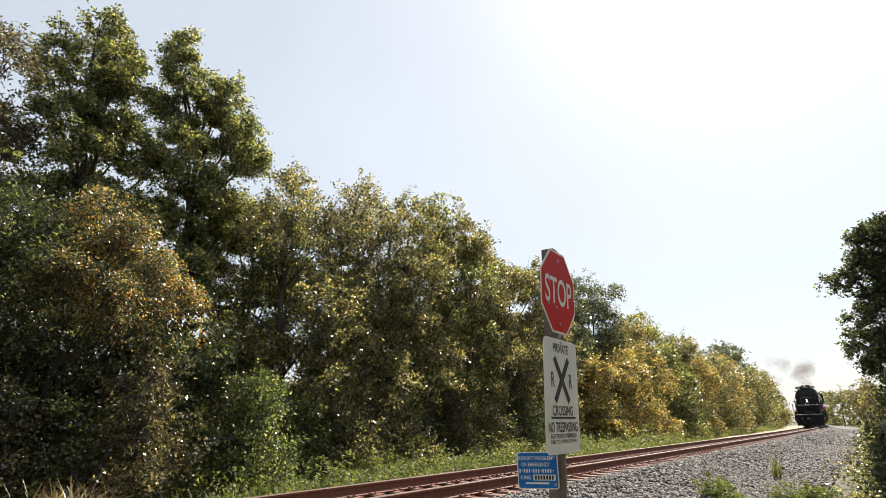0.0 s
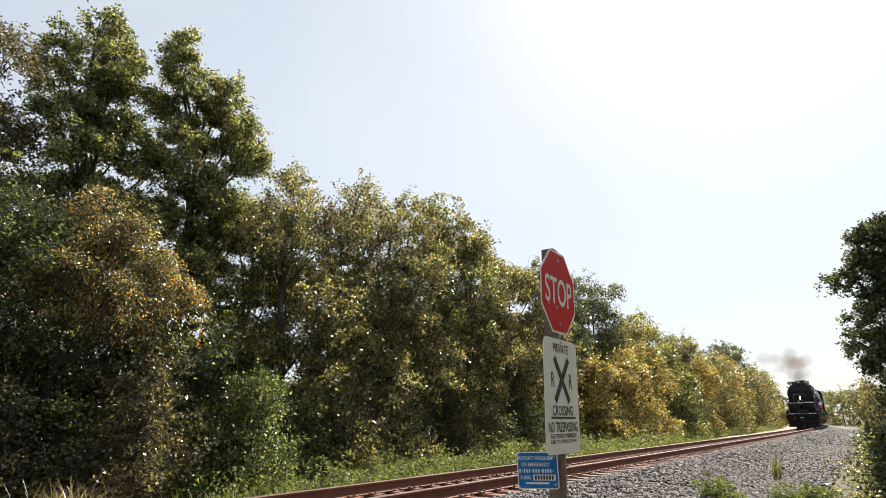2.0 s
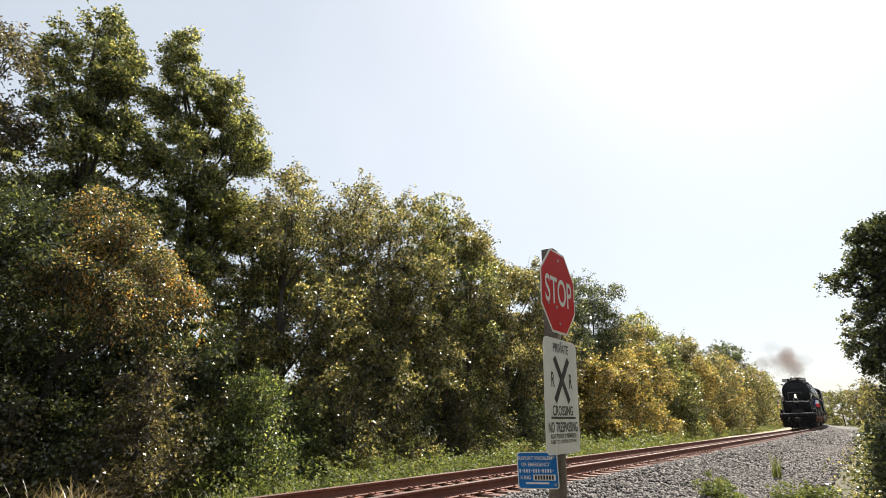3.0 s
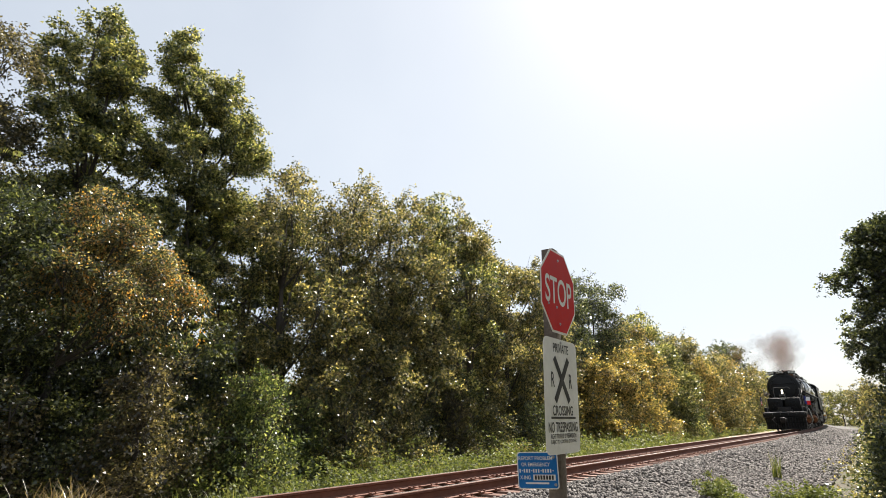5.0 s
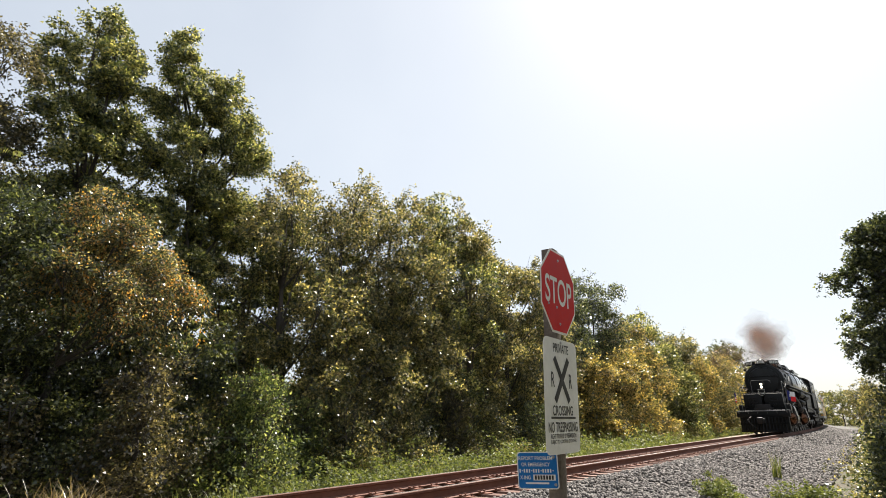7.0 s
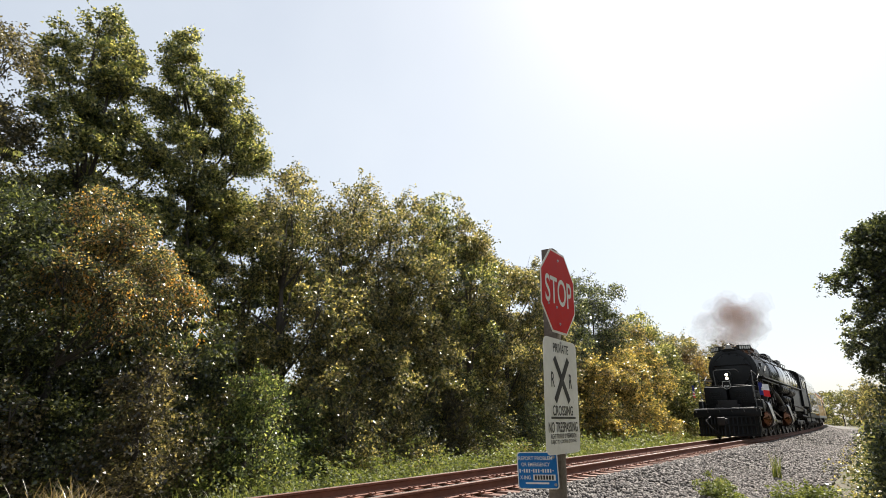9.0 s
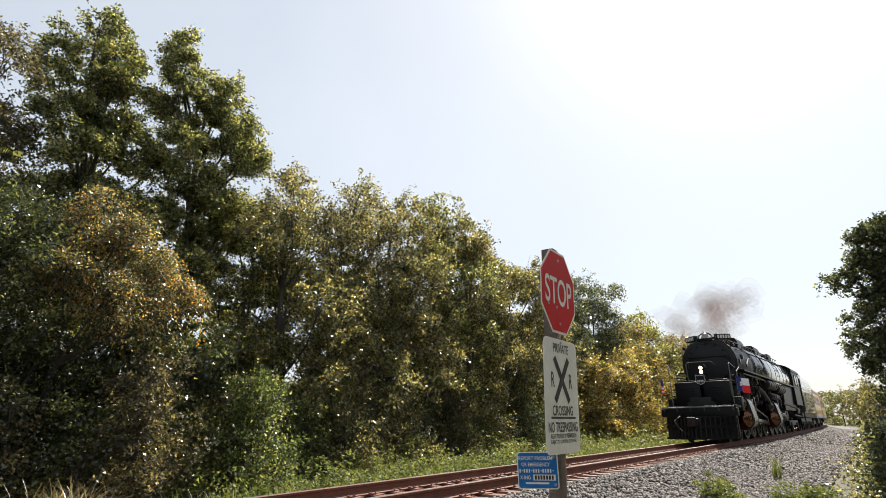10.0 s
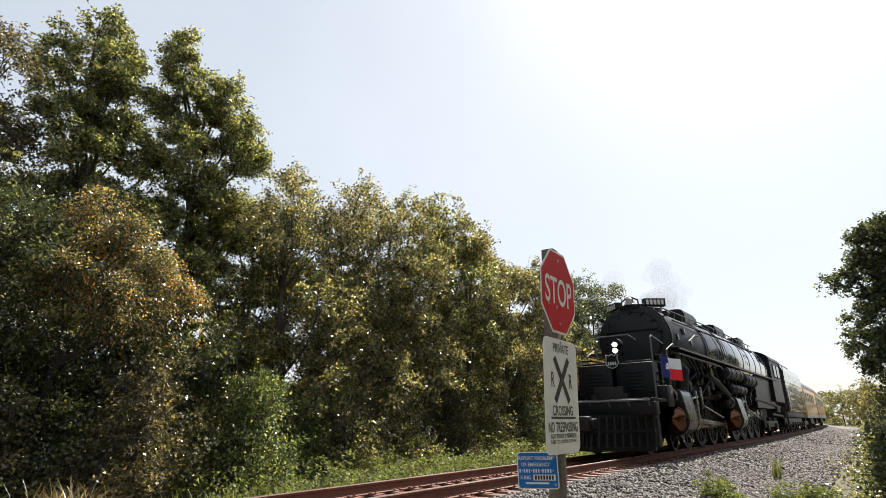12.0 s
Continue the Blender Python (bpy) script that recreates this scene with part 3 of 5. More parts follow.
def low_growth(name, seed, spots, count, length, mat, label, spread=0.28, height=0.35):
    """A ragged carpet of leaves over the given spots (s, lat, reach)."""
    rng = np.random.default_rng(seed)
    centres, size = [], []
    for s, lat, reach in spots:
        x, y, _ = on_track(s, lat)
        for _ in range(6):
            centres.append((float(x) + rng.normal(0, reach), float(y) + rng.normal(0, reach), float(ground_height(lat)) + abs(rng.normal(0, height)) + 0.04))
            size.append(spread * rng.uniform(0.4, 1.0))
    base = np.array(centres)
    k = rng.integers(0, len(base), count)
    p = base[k] + rng.normal(0, 1, (count, 3)) * np.array(size)[k][:, None] * np.array([1, 1, 0.45])
    v = leaves(rng, p, np.full(count, 0.02), count, length * 1.15, -0.2, -0.8, 3)
    return tagged(new(name, fast_mesh(name, v, np.arange(len(v)).reshape(-1, 3), mat)), label, "weeds", kind="stuff")


def grass(name, seed, spots, per, length, mat, label, kind="stuff", category="grass", reach=0.12, bend=0.5):
    """Blades that rise and bend over, in tufts at (s, lat)."""
    rng = np.random.default_rng(seed)
    verts, quads = [], []
    for s, lat in spots:
        x, y, _ = on_track(s, lat)
        g = float(ground_height(lat)) + 0.02
        for _ in range(per):
            a, w = rng.uniform(0, 2 * math.pi), rng.uniform(0.006, 0.012)
            ln, bd = length * rng.uniform(0.5, 1.2), bend * rng.uniform(0.2, 1.2)
            px, py = float(x) + rng.normal(0, reach), float(y) + rng.normal(0, reach)
            k = len(verts)
            for i, u in enumerate((0, 0.35, 0.7, 1.0)):
                out, up = ln * bd * u * u, ln * (u - 0.45 * bd * u * u)
                ww = w * (1 - 0.85 * u)
                cx, cy = px + out * math.cos(a), py + out * math.sin(a)
                verts += [(cx - ww * math.sin(a), cy + ww * math.cos(a), g + up), (cx + ww * math.sin(a), cy - ww * math.cos(a), g + up)]
                if i < 3:
                    quads.append((k + 2 * i, k + 2 * i + 1, k + 2 * i + 3, k + 2 * i + 2))
    return tagged(new(name, fast_mesh(name, np.array(verts), np.array(quads), mat)), label, category, kind=kind)


def make_low_growth():
    rng = random.Random(9)
    low_growth("weeds", 1, [(s, -2.7 - abs(rng.gauss(0, 0.9)), 0.35) for s in np.arange(6.5, 24, 0.22)], 19000, 0.058, M_WEED, "bright low weeds along the far rail", 0.2, 0.24)
    low_growth("weeds", 2, [(s, -4.4 - abs(rng.gauss(0, 0.8)), 0.4) for s in np.arange(3, 40, 0.35)], 22000, 0.062, M_WEED, "taller weeds at the foot of the shrubs", 0.3, 0.4)
    low_growth("weeds", 3, [(s, -3.4 - abs(rng.gauss(0, 0.7)), 0.4) for s in np.arange(24, 34, 0.25)] + [(s, -5.2 - abs(rng.gauss(0, 0.6)), 0.4) for s in np.arange(34, 110, 0.7)], 16000, 0.11, M_WEED, "sunlit weeds along the sandy strip", 0.35, 0.3)
    low_growth("weeds", 4, [(12.7 + rng.gauss(0, 0.3), 3.5 + rng.gauss(0, 0.13), 0.06) for _ in range(12)], 4500, 0.045, M_WEED, "low green weeds spreading over the stones", 0.09, 0.13)
    low_growth("weeds", 5, [(12.8 + rng.gauss(0, 0.4), 5.0 + rng.gauss(0, 0.24), 0.08) for _ in range(22)], 9000, 0.045, M_WEED, "patch of bright green weeds on the stone bank", 0.11, 0.15)
    low_growth("weeds", 6, [(s, 5.9 + abs(rng.gauss(0, 0.5)), 0.3) for s in np.arange(9, 40, 0.2)] + [(s, 5.3 + abs(rng.gauss(0, 0.4)), 0.25) for s in np.arange(17, 70, 0.4)], 36000, 0.05, M_LEAF_OLIVE, "low mixed growth at the edge of the stones", 0.25, 0.25)
    grass("dry_grass", 7, [(3.75 + rng.gauss(0, 0.22), -3.6 + rng.gauss(0, 0.2)) for _ in range(26)], 22, 0.75, M_STRAW, "tangled dry straw-coloured grass", bend=1.7)
    grass("grass_tuft", 8, [(17.6, 3.85)], 70, 0.7, M_WEED, "single upright tuft of green grass", "", "grass", 0.05, 0.35)
    grass("verge_grass", 9, [(s, -2.5 - abs(rng.gauss(0, 0.6))) for s in np.arange(5, 42, 0.12)], 7, 0.4, M_WEED, "thin green grass beside the far rail", reach=0.2)


def make_right_side():
    group = "growth on the near side"
    limbs = [(-0.9, 0, 5.35, 0.35), (-0.4, 0.2, 5.4, 0.45), (-1.05, 0, 4.8, 0.3), (-0.6, 0.1, 4.7, 0.45), (-1.45, -0.05, 4.5, 0.2), (-1.75, 0, 4.5, 0.14), (-1.0, 0.1, 4.1, 0.3), (-0.5, 0, 4.0, 0.45), (-1.4, 0, 3.75, 0.18), (-1.0, 0, 3.5, 0.36), (-1.5, 0.1, 3.2, 0.24), (-0.6, 0, 3.2, 0.45), (-1.1, 0, 2.8, 0.36), (-0.6, 0, 2.4, 0.45), (0, 0, 3.8, 0.55), (0, 0.2, 2.6, 0.55), (-1.0, 0, 2.0, 0.36)]
    # the tree's backlit darkness is put into its leaf colour
    tree("tree", 80, 5.9, 1.6, 0.08, 0, 66000, 0.058, M_LEAF_SHADED, "dark leafy tree overhanging the stone bank", "tree", group, track_pose(14.5, 7.72, -0.8), boughs=limbs, reach=0.22, wide=0.36, flat=0.95, twigs=0.1)
    tree("shrub", 81, 1.95, 0.9, 0.0, 17, 28000, 0.054, M_LEAF_OLIVE, "yellow-green shrub at the edge of the stones", "shrub", group, track_at(13.6, 7.0))
    tree("shrub", 84, 1.4, 0.8, 0.0, 15, 18000, 0.055, M_LEAF_SHADED, "dark green shrub under the tree", "shrub", group, track_at(12.0, 6.6))
    tree("tree", 82, 8.0, 3.0, 0.02, 18, 14000, 0.16, M_LEAF_OLIVE, "distant olive-green tree by the line", "tree", group, track_at(112, 7.0))
    tree("tree", 83, 7.0, 2.6, 0.02, 18, 14000, 0.14, M_LEAF_OLIVE, "distant yellowing tree by the line", "tree", group, track_at(92, 6.4))
    tree("tree", 88, 9.0, 3.6, 0.02, 18, 12000, 0.2, M_LEAF_GREEN, "distant green tree by the line", "tree", group, track_at(160, 6.0))
    tree("tree", 89, 10.0, 4.2, 0.02, 18, 12000, 0.24, M_LEAF_OLIVE, "far tree closing the view down the line", "tree", group, track_at(195, 6.5))
    tree("tree", 90, 11.0, 4.4, 0.02, 18, 10000, 0.28, M_LEAF_GREEN, "far tree at the bend of the line", "tree", group, track_at(235, 7.0))
    tree("shrub", 85, 4.2, 2.0, 0.0, 18, 16000, 0.1, M_LEAF_OLIVE, "tall olive shrub beside the stone bank", "shrub", group, track_at(40, 7.2))
    # deep woods behind the first row of trees; dark leaf colour gives their inner shade
    deep = tree("tree", 87, 9.8, 3.0, 0.0, 20, 4000, 0.42, M_LEAF_SHADED, "dark tree deeper in the woods", "tree", "deep woods", track_at(3.0, -12.5), corners=3)
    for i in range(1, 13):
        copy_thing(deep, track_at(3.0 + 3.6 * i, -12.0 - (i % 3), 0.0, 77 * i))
    # unseen trees added behind and beside the camera to keep skylight off the engine
    back = tree("tree", 86, 9.5, 3.4, 0.0, 22, 3500, 0.58, M_LEAF_SHADED, "unseen tree added to block skylight", "tree", "near woods", corners=3)
    spots = [(-3, 11.5), (-7, 12.5), (-11, 10.5), (-15, 12), (-20, 10.5), (3, 14), (10, 13.5), (17, 13), (24, 13.5), (32, 13), (41, 13.5), (51, 13), (62, 14), (-6, -9.5), (-11, -9), (-17, -9.5), (-24, -9), (-27, 10), (-33, 9), (-34, -9)]
    for i, (s, lat) in enumerate(spots):
        m = track_at(s, lat, 0.0, 40 * i)
        if i == 0:
            back.matrix_basis = m
        else:
            copy_thing(back, m)


make_left_woods()
make_undergrowth()
make_low_growth()
make_right_side()
# ---- the train ----
M_SMOKEBOX = material("graphite_black", (0.006, 0.0065, 0.007), (0.015, 0.016, 0.017), 0.45, 0.0, spec=0.25, scale=1.2, fine=18, bump=0.25)
M_JACKET = material("glossy_black", (0.011, 0.011, 0.012), (0.02, 0.02, 0.021), 0.2, 0.0, scale=0.8, fine=6, bump=0.04, coat=1.0, spec=0.9)
M_BLACK = material("black_paint", (0.003, 0.0034, 0.004), (0.009, 0.0095, 0.0105), 0.4, 0.0, spec=0.19, scale=1.5, fine=25, bump=0.2)
M_GRIME = material("oily_iron", (0.006, 0.005, 0.005), (0.02, 0.017, 0.016), 0.5, 0.2, spec=0.35, scale=3, fine=30, bump=0.4)
M_STEEL = material("polished_steel", (0.13, 0.12, 0.11), (0.25, 0.24, 0.225), 0.28, 1.0, scale=3, fine=30, bump=0.08)
M_HANDRAIL = material("dull_handrail", (0.08, 0.08, 0.08), (0.15, 0.15, 0.15), 0.65, 0.0, scale=4, fine=30, bump=0.1)
M_GREY = material("silver_grey_casing", (0.02, 0.02, 0.02), (0.04, 0.04, 0.038), 0.24, 0.3, scale=1.2, fine=9, bump=0.03)
# brown tint paints in the orange reflection of the sunlit track bed
M_COVER = material("reflection_tinted_steel", (0.1, 0.048, 0.028), (0.15, 0.072, 0.04), 0.16, 1.0, scale=1.5, fine=8, bump=0.0)
# lighter olive tint than the engine's black, painting in light reflected by the tank
M_TANK = material("tender_black", (0.022, 0.022, 0.018), (0.05, 0.05, 0.042), 0.24, 0.0, scale=0.6, fine=7, bump=0.04, coat=1.0, spec=0.8)
M_YELLOW = material("armour_yellow", (0.5, 0.25, 0.03), (0.62, 0.33, 0.05), 0.35, 0.0, scale=0.6, fine=10, bump=0.06, coat=0.3)
M_CARGREY = material("car_roof_grey", (0.2, 0.21, 0.21), (0.32, 0.33, 0.33), 0.45, 0.0, scale=0.8, fine=15, bump=0.1)
M_PALE = material("pale_lettering", (0.5, 0.5, 0.47), (0.62, 0.62, 0.58), 0.5, scale=10, fine=60, bump=0)
M_RED = material("red_stripe", (0.35, 0.02, 0.02), (0.45, 0.03, 0.03), 0.4, scale=2, fine=30, bump=0)
M_BELL = material("bell_metal", (0.16, 0.15, 0.13), (0.3, 0.28, 0.25), 0.35, 1.0, scale=6, fine=40, bump=0.08)
M_FLAG_BLUE = material("flag_blue", (0.01, 0.015, 0.12), (0.02, 0.03, 0.2), 0.8, scale=4, fine=60, bump=0.1)
M_FLAG_WHITE = material("flag_white", (0.7, 0.7, 0.72), (0.82, 0.82, 0.84), 0.8, scale=4, fine=60, bump=0.1)
M_FLAG_RED = material("flag_red", (0.68, 0.012, 0.02), (0.8, 0.03, 0.035), 0.8, scale=4, fine=60, bump=0.1)
M_PANE = material("car_window", (0.01, 0.012, 0.014), (0.02, 0.022, 0.025), 0.08, 0.0, scale=1, fine=8, bump=0)


def glowing(name, colour, strength):
    m = bpy.data.materials.new(name)
    m.use_nodes = True
    b = m.node_tree.nodes["Principled BSDF"]
    b.inputs["Base Color"].default_value = (*colour, 1)
    b.inputs["Emission Color"].default_value = (*colour, 1)
    b.inputs["Emission Strength"].default_value = strength
    return m


M_LAMP = glowing("headlamp_light", (1.0, 0.88, 0.66), 2.4)
PILOT_R, DRIVER_R, SMALL_R = 0.46, 0.86, 0.53
spinning, cranked = [], []
AXLE_PILOT, AXLES_FRONT, AXLES_REAR, AXLES_TRAIL = (0.3, -2.16), (-3.75, -5.6, -7.45, -9.3), (-11.7, -13.55, -15.4, -17.25), (-19.0, -22.0)
CRANK = 0.405


def wheelset_mesh(r, name, driver=False, gauge=0.7175):
    sh = Shape()
    sh.tube([(0, -gauge - 0.2, 0), (0, gauge + 0.2, 0)], 0.09, 12)
    for side in (-1, 1):
        rim = [(0, r * 0.84), (0, r + 0.028), (0.03, r + 0.028), (0.04, r), (0.13, r - 0.006), (0.13, r * 0.84), (0.11, r * 0.82), (0.02, r * 0.82), (0, r * 0.84)]
        sh.lathe([(side * (gauge + a), q) for a, q in rim], 40, axis="y")
        if driver:
            for k in range(10):
                a = 2 * math.pi * k / 10
                w = Shape().box((-0.075, 0.02, 0.1), (0.075, 0.1, r * 0.85), 0.015).turned(pose(0, side * gauge if side > 0 else -gauge - 0.12, 0, 0, math.degrees(a), 0))
                sh.add(w.v, w.f)
            arc = [(r * 0.83 * math.sin(a), r * 0.83 * math.cos(a)) for a in np.linspace(math.pi - 0.75, math.pi + 0.75, 12)]
            w = Shape().prism(arc, side * (gauge + 0.015), side * (gauge + 0.125), "y")
            sh.add(w.v, w.f)
            sh.lathe([(side * (gauge + 0.0), 0.2), (side * (gauge + 0.15), 0.2), (side * (gauge + 0.17), 0.1)], 20, axis="y")
            sh.tube([(0, side * (gauge + 0.05), CRANK), (0, side * (gauge + 0.42), CRANK)], 0.075, 12)
        else:
            sh.lathe([(side * (gauge + 0.02), r * 0.83), (side * (gauge + 0.07), r * 0.4), (side * (gauge + 0.14), 0.14), (side * (gauge + 0.16), 0.02)], 24, axis="y")
    return sh.mesh(name, M_GRIME)


def wheels(parent, name, mesh, r, xs, phase=0.0, label=""):
    for x in xs:
        ob = part(name, mesh, M_GRIME, parent, label, pose(x, 0, r))
        spinning.append((ob, x, r, phase))


def rivets(sh, points, r=0.018):
    for p, n in points:
        o = Vector(p)
        d = Vector(n).normalized()
        sh.tube([o, o + d * r * 0.7], [r, r * 0.6], 6)


def cylinder_block(ob, x, label):
    """A steam cylinder on each side: casing, polished front cover, valve chest above it."""
    for side in (-1, 1):
        y = side * 1.28
        outline = [(y + 0.46 * math.cos(a), 0.95 + 0.46 * math.sin(a)) for a in np.linspace(math.pi, 2 * math.pi, 14)]
        outline += [(y + 0.34 * math.cos(a), 1.62 + 0.26 * math.sin(a)) for a in np.linspace(0, math.pi, 12)]
        case = part("cylinder", Shape().prism(outline, x - 1.2, x, "x"), M_GREY, ob, label)
        sh = Shape()
        for k in range(2):
            band = [(y + (q - y) * 1.02, 1.2 + (z - 1.2) * 1.02) for q, z in outline]
            sh.prism(band, x - 0.09 - 1.08 * k, x - 0.04 - 1.08 * k, "x")
        part("casing_band", sh, M_BLACK, case)
        cover = Shape().lathe([(x, 0.42), (x + 0.05, 0.42), (x + 0.06, 0.4)] + [(x + 0.06 + 0.3 * math.sin(a), 0.4 * math.cos(a)) for a in np.linspace(0.12, math.pi / 2, 10)], 40, (0, y, 0.95))
        part("cylinder_cover", cover, M_COVER, case, "domed steel cover, orange reflection put into its colour")
        valve = Shape().lathe([(x, 0.26), (x + 0.1, 0.26), (x + 0.12, 0.22), (x + 0.05, 0.2), (x + 0.05, 0.1), (x + 0.25, 0.08), (x + 0.25, 0.0)], 28, (0, y, 1.62))
        part("valve_cover", valve, M_STEEL, case, "round steel valve cover")
        for k in (-0.2, -1.0):
            cock = Shape().tube([(x + k, y + side * 0.1, 0.52), (x + k - 0.05, y + side * 0.16, 0.36), (x + k + 0.18, y + side * 0.2, 0.3)], 0.03, 8)
            part("drain_cock", cock, M_STEEL, case)


def rods(ob, axles, block_x, phase):
    """Coupling rod, main rod, crosshead and valve gear of one engine unit, on both sides."""
    for side in (-1, 1):
        y = side * 1.1
        sh = Shape()
        x0, x1 = axles[-1], axles[0]
        mid = (x0 + x1) / 2
        sh.box((x0 - mid, y - 0.03, -0.07), (x1 - mid, y + 0.03, 0.07), 0.015)
        for a in axles:
            sh.lathe([(y - 0.06, 0.13), (y + 0.06, 0.13)], 18, (a - mid, 0, 0), "y")
            sh.lathe([(y + side * 0.06, 0.075), (y + side * 0.09, 0.06)], 14, (a - mid, 0, 0), "y")
        rod = part("coupling_rod", sh, M_STEEL, ob, "bright steel rod between the driving wheels", pose(mid, 0, DRIVER_R))
        cranked.append((rod, "circle", mid, phase, 0))
        pin = axles[2]
        length = block_x - 2.0 - pin
        y2 = side * 1.22
        sh = Shape().box((0, y2 - 0.035, -0.075), (length, y2 + 0.035, 0.075), 0.02)
        sh.lathe([(y2 - 0.07, 0.16), (y2 + 0.07, 0.16)], 18, (0, 0, 0), "y").lathe([(y2 - 0.06, 0.12), (y2 + 0.06, 0.12)], 16, (length, 0, 0), "y")
        rod = part("main_rod", sh, M_STEEL, ob, "bright steel main rod", pose(pin, 0, DRIVER_R))
        cranked.append((rod, "main", pin, phase, length))
        sh = Shape().box((-0.22, y2 - 0.09, -0.2), (0.22, y2 + 0.09, 0.24), 0.03).tube([(0, y2, 0), (1.3, y2, 0)], 0.05, 10)
        head = part("crosshead", sh, M_STEEL, ob, "steel crosshead with piston rod", pose(pin + length, 0, DRIVER_R + 0.09))
        cranked.append((head, "slide", pin, phase, length))
        gear = Shape()
        bx = block_x - 1.2
        gear.box((bx - 1.7, y2 - 0.08, 1.2), (bx + 0.05, y2 + 0.08, 1.29), 0.02).box((bx - 1.7, y2 - 0.08, 0.62), (bx + 0.05, y2 + 0.08, 0.7), 0.02)
        gear.box((bx - 1.95, y2 - 0.14, 0.75), (bx - 1.75, y2 + 0.1, 1.9), 0.03)
        gear.tube([(bx, side * 1.3, 1.62), (bx - 1.2, side * 1.3, 1.62), (bx - 2.6, side * 1.25, 1.75)], 0.045, 8)
        gear.tube([(bx - 0.7, side * 1.36, 1.62), (bx - 0.85, side * 1.36, 0.75)], 0.04, 8)
        gear.box((bx - 2.75, side * 1.25 - 0.05, 1.3), (bx - 2.6, side * 1.25 + 0.05, 2.05), 0.03)
        gear.tube([(bx - 2.7, side * 1.3, 1.4), (pin + 0.3, side * 1.36, 1.0)], 0.04, 8)
        part("valve_gear", gear, M_STEEL, ob, "steel valve gear and slide bars")


def make_engine():
    ob = thing("steam_locomotive", "large black steam locomotive with lit twin headlamp", "locomotive")
    zc = 3.58
    # smokebox and boiler
    sb = Shape()
    sb.lathe([(-1.72, 0.0), (-1.74, 0.5), (-1.8, 0.92), (-1.84, 0.96), (-1.9, 0.98), (-1.9, 1.14), (-1.93, 1.21), (-2.0, 1.23), (-6.5, 1.27)], 64, (0, 0, zc))
    ring = [(-2.0, 1.25), (-2.0, 1.262), (-2.14, 1.262), (-2.14, 1.25)]
    sb.lathe(ring, 64, (0, 0, zc))
    rivets(sb, [((-1.9, 1.06 * math.cos(a), zc + 1.06 * math.sin(a)), (1, 0, 0)) for a in np.linspace(0, 2 * math.pi, 40)[:-1]])
    smokebox = part("smokebox", sb, M_SMOKEBOX, ob, "matt graphite-black smokebox")
    part("door_seam", Shape().box((-1.83, -0.9, zc + 0.28), (-1.7, 0.9, zc + 0.34), 0.02), M_BLACK, smokebox)
    for a in np.linspace(0, 2 * math.pi, 15)[:-1]:
        w = Shape().box((-1.86, -0.035, 0.86), (-1.78, 0.035, 1.03), 0.012).turned(Matrix.Translation((0, 0, zc)) @ pose(0, 0, 0, math.degrees(a), 0, 0))
        part("door_clamp", w, M_BLACK, smokebox)
    bo = Shape().lathe([(-6.5, 1.3), (-6.56, 1.34), (-13.0, 1.46), (-19.5, 1.48), (-20.8, 1.42), (-20.8, 0)], 64, (0, 0, zc))
    boiler = part("boiler", bo, M_JACKET, ob, "glossy black boiler jacket")
    for x in (-6.55, -8.1, -9.7, -11.3, -12.9, -14.5, -16.1, -17.7, -19.3):
        r = float(np.interp(x, [-19.5, -13, -6.5], [1.48, 1.46, 1.335])) + 0.012
        part("boiler_band", Shape().lathe([(x, r - 0.03), (x, r), (x - 0.09, r), (x - 0.09, r - 0.03)], 64, (0, 0, zc)), M_BLACK, boiler)
    fb = Shape().prism([(-1.35, 1.5), (1.35, 1.5), (1.42, 3.4), (1.3, 3.9), (-1.3, 3.9), (-1.42, 3.4)], -21.5, -15.5)
    part("firebox", fb, M_BLACK, ob)
    # along the top of the boiler
    for x0, x1, w, top in ((-8.6, -6.7, 0.62, 5.36), (-14.4, -12.4, 0.62, 5.45)):
        prof = [(-w, 4.7), (w, 4.7), (w, 5.12), (w * 0.82, top - 0.04), (w * 0.55, top), (-w * 0.55, top), (-w * 0.82, top - 0.04), (-w, 5.12)]
        part("sand_dome", Shape().prism(prof, x0, x1), M_BLACK, ob, "low black sand dome")
    part("turret", Shape().box((-19.4, -0.5, 4.85), (-17.8, 0.6, 5.4), 0.08), M_BLACK, ob)
    st = Shape()
    for x in (-3.2, -4.1):
        st.lathe([(4.6, 0.5), (4.84, 0.44), (4.98, 0.46), (4.98, 0.36), (4.7, 0.36)], 28, (x, 0, 0), "z")
    part("chimney", st, M_SMOKEBOX, ob, "short double chimney")
    for side in (-1, 1):
        y = side * 0.86
        rail = Shape().tube([(-2.3, side * 0.95, 4.55), (-2.6, y, 4.72), (-10, y, 4.93), (-19.6, y, 5.02)], 0.022, 8)
        for x in np.arange(-3.2, -19.6, -1.05):
            zr = float(np.interp(x, [-19.6, -10, -2.6], [5.02, 4.93, 4.72]))
            rail.tube([(x, y, zr), (x, side * 0.84, zr - 0.24)], 0.018, 6)
        part("handrail", rail, M_HANDRAIL, ob, "worn steel handrail")
        pipes = Shape()
        pipes.tube([(-3.0, side * 1.08, 4.3), (-9.0, side * 1.16, 4.38), (-13.0, side * 1.2, 4.46), (-17.5, side * 1.2, 4.48)], 0.03, 8)
        for x in (-8.2, -8.6, -13.2, -13.6, -14.0):
            pipes.tube([(x, side * 0.55, 5.0)] + [(x - 0.1 * i, side * 1.46 * math.sin(0.5 + 0.28 * i), zc + 1.46 * math.cos(0.5 + 0.28 * i)) for i in range(5)], 0.02, 6)
        part("pipe_run", pipes, M_GRIME, ob)
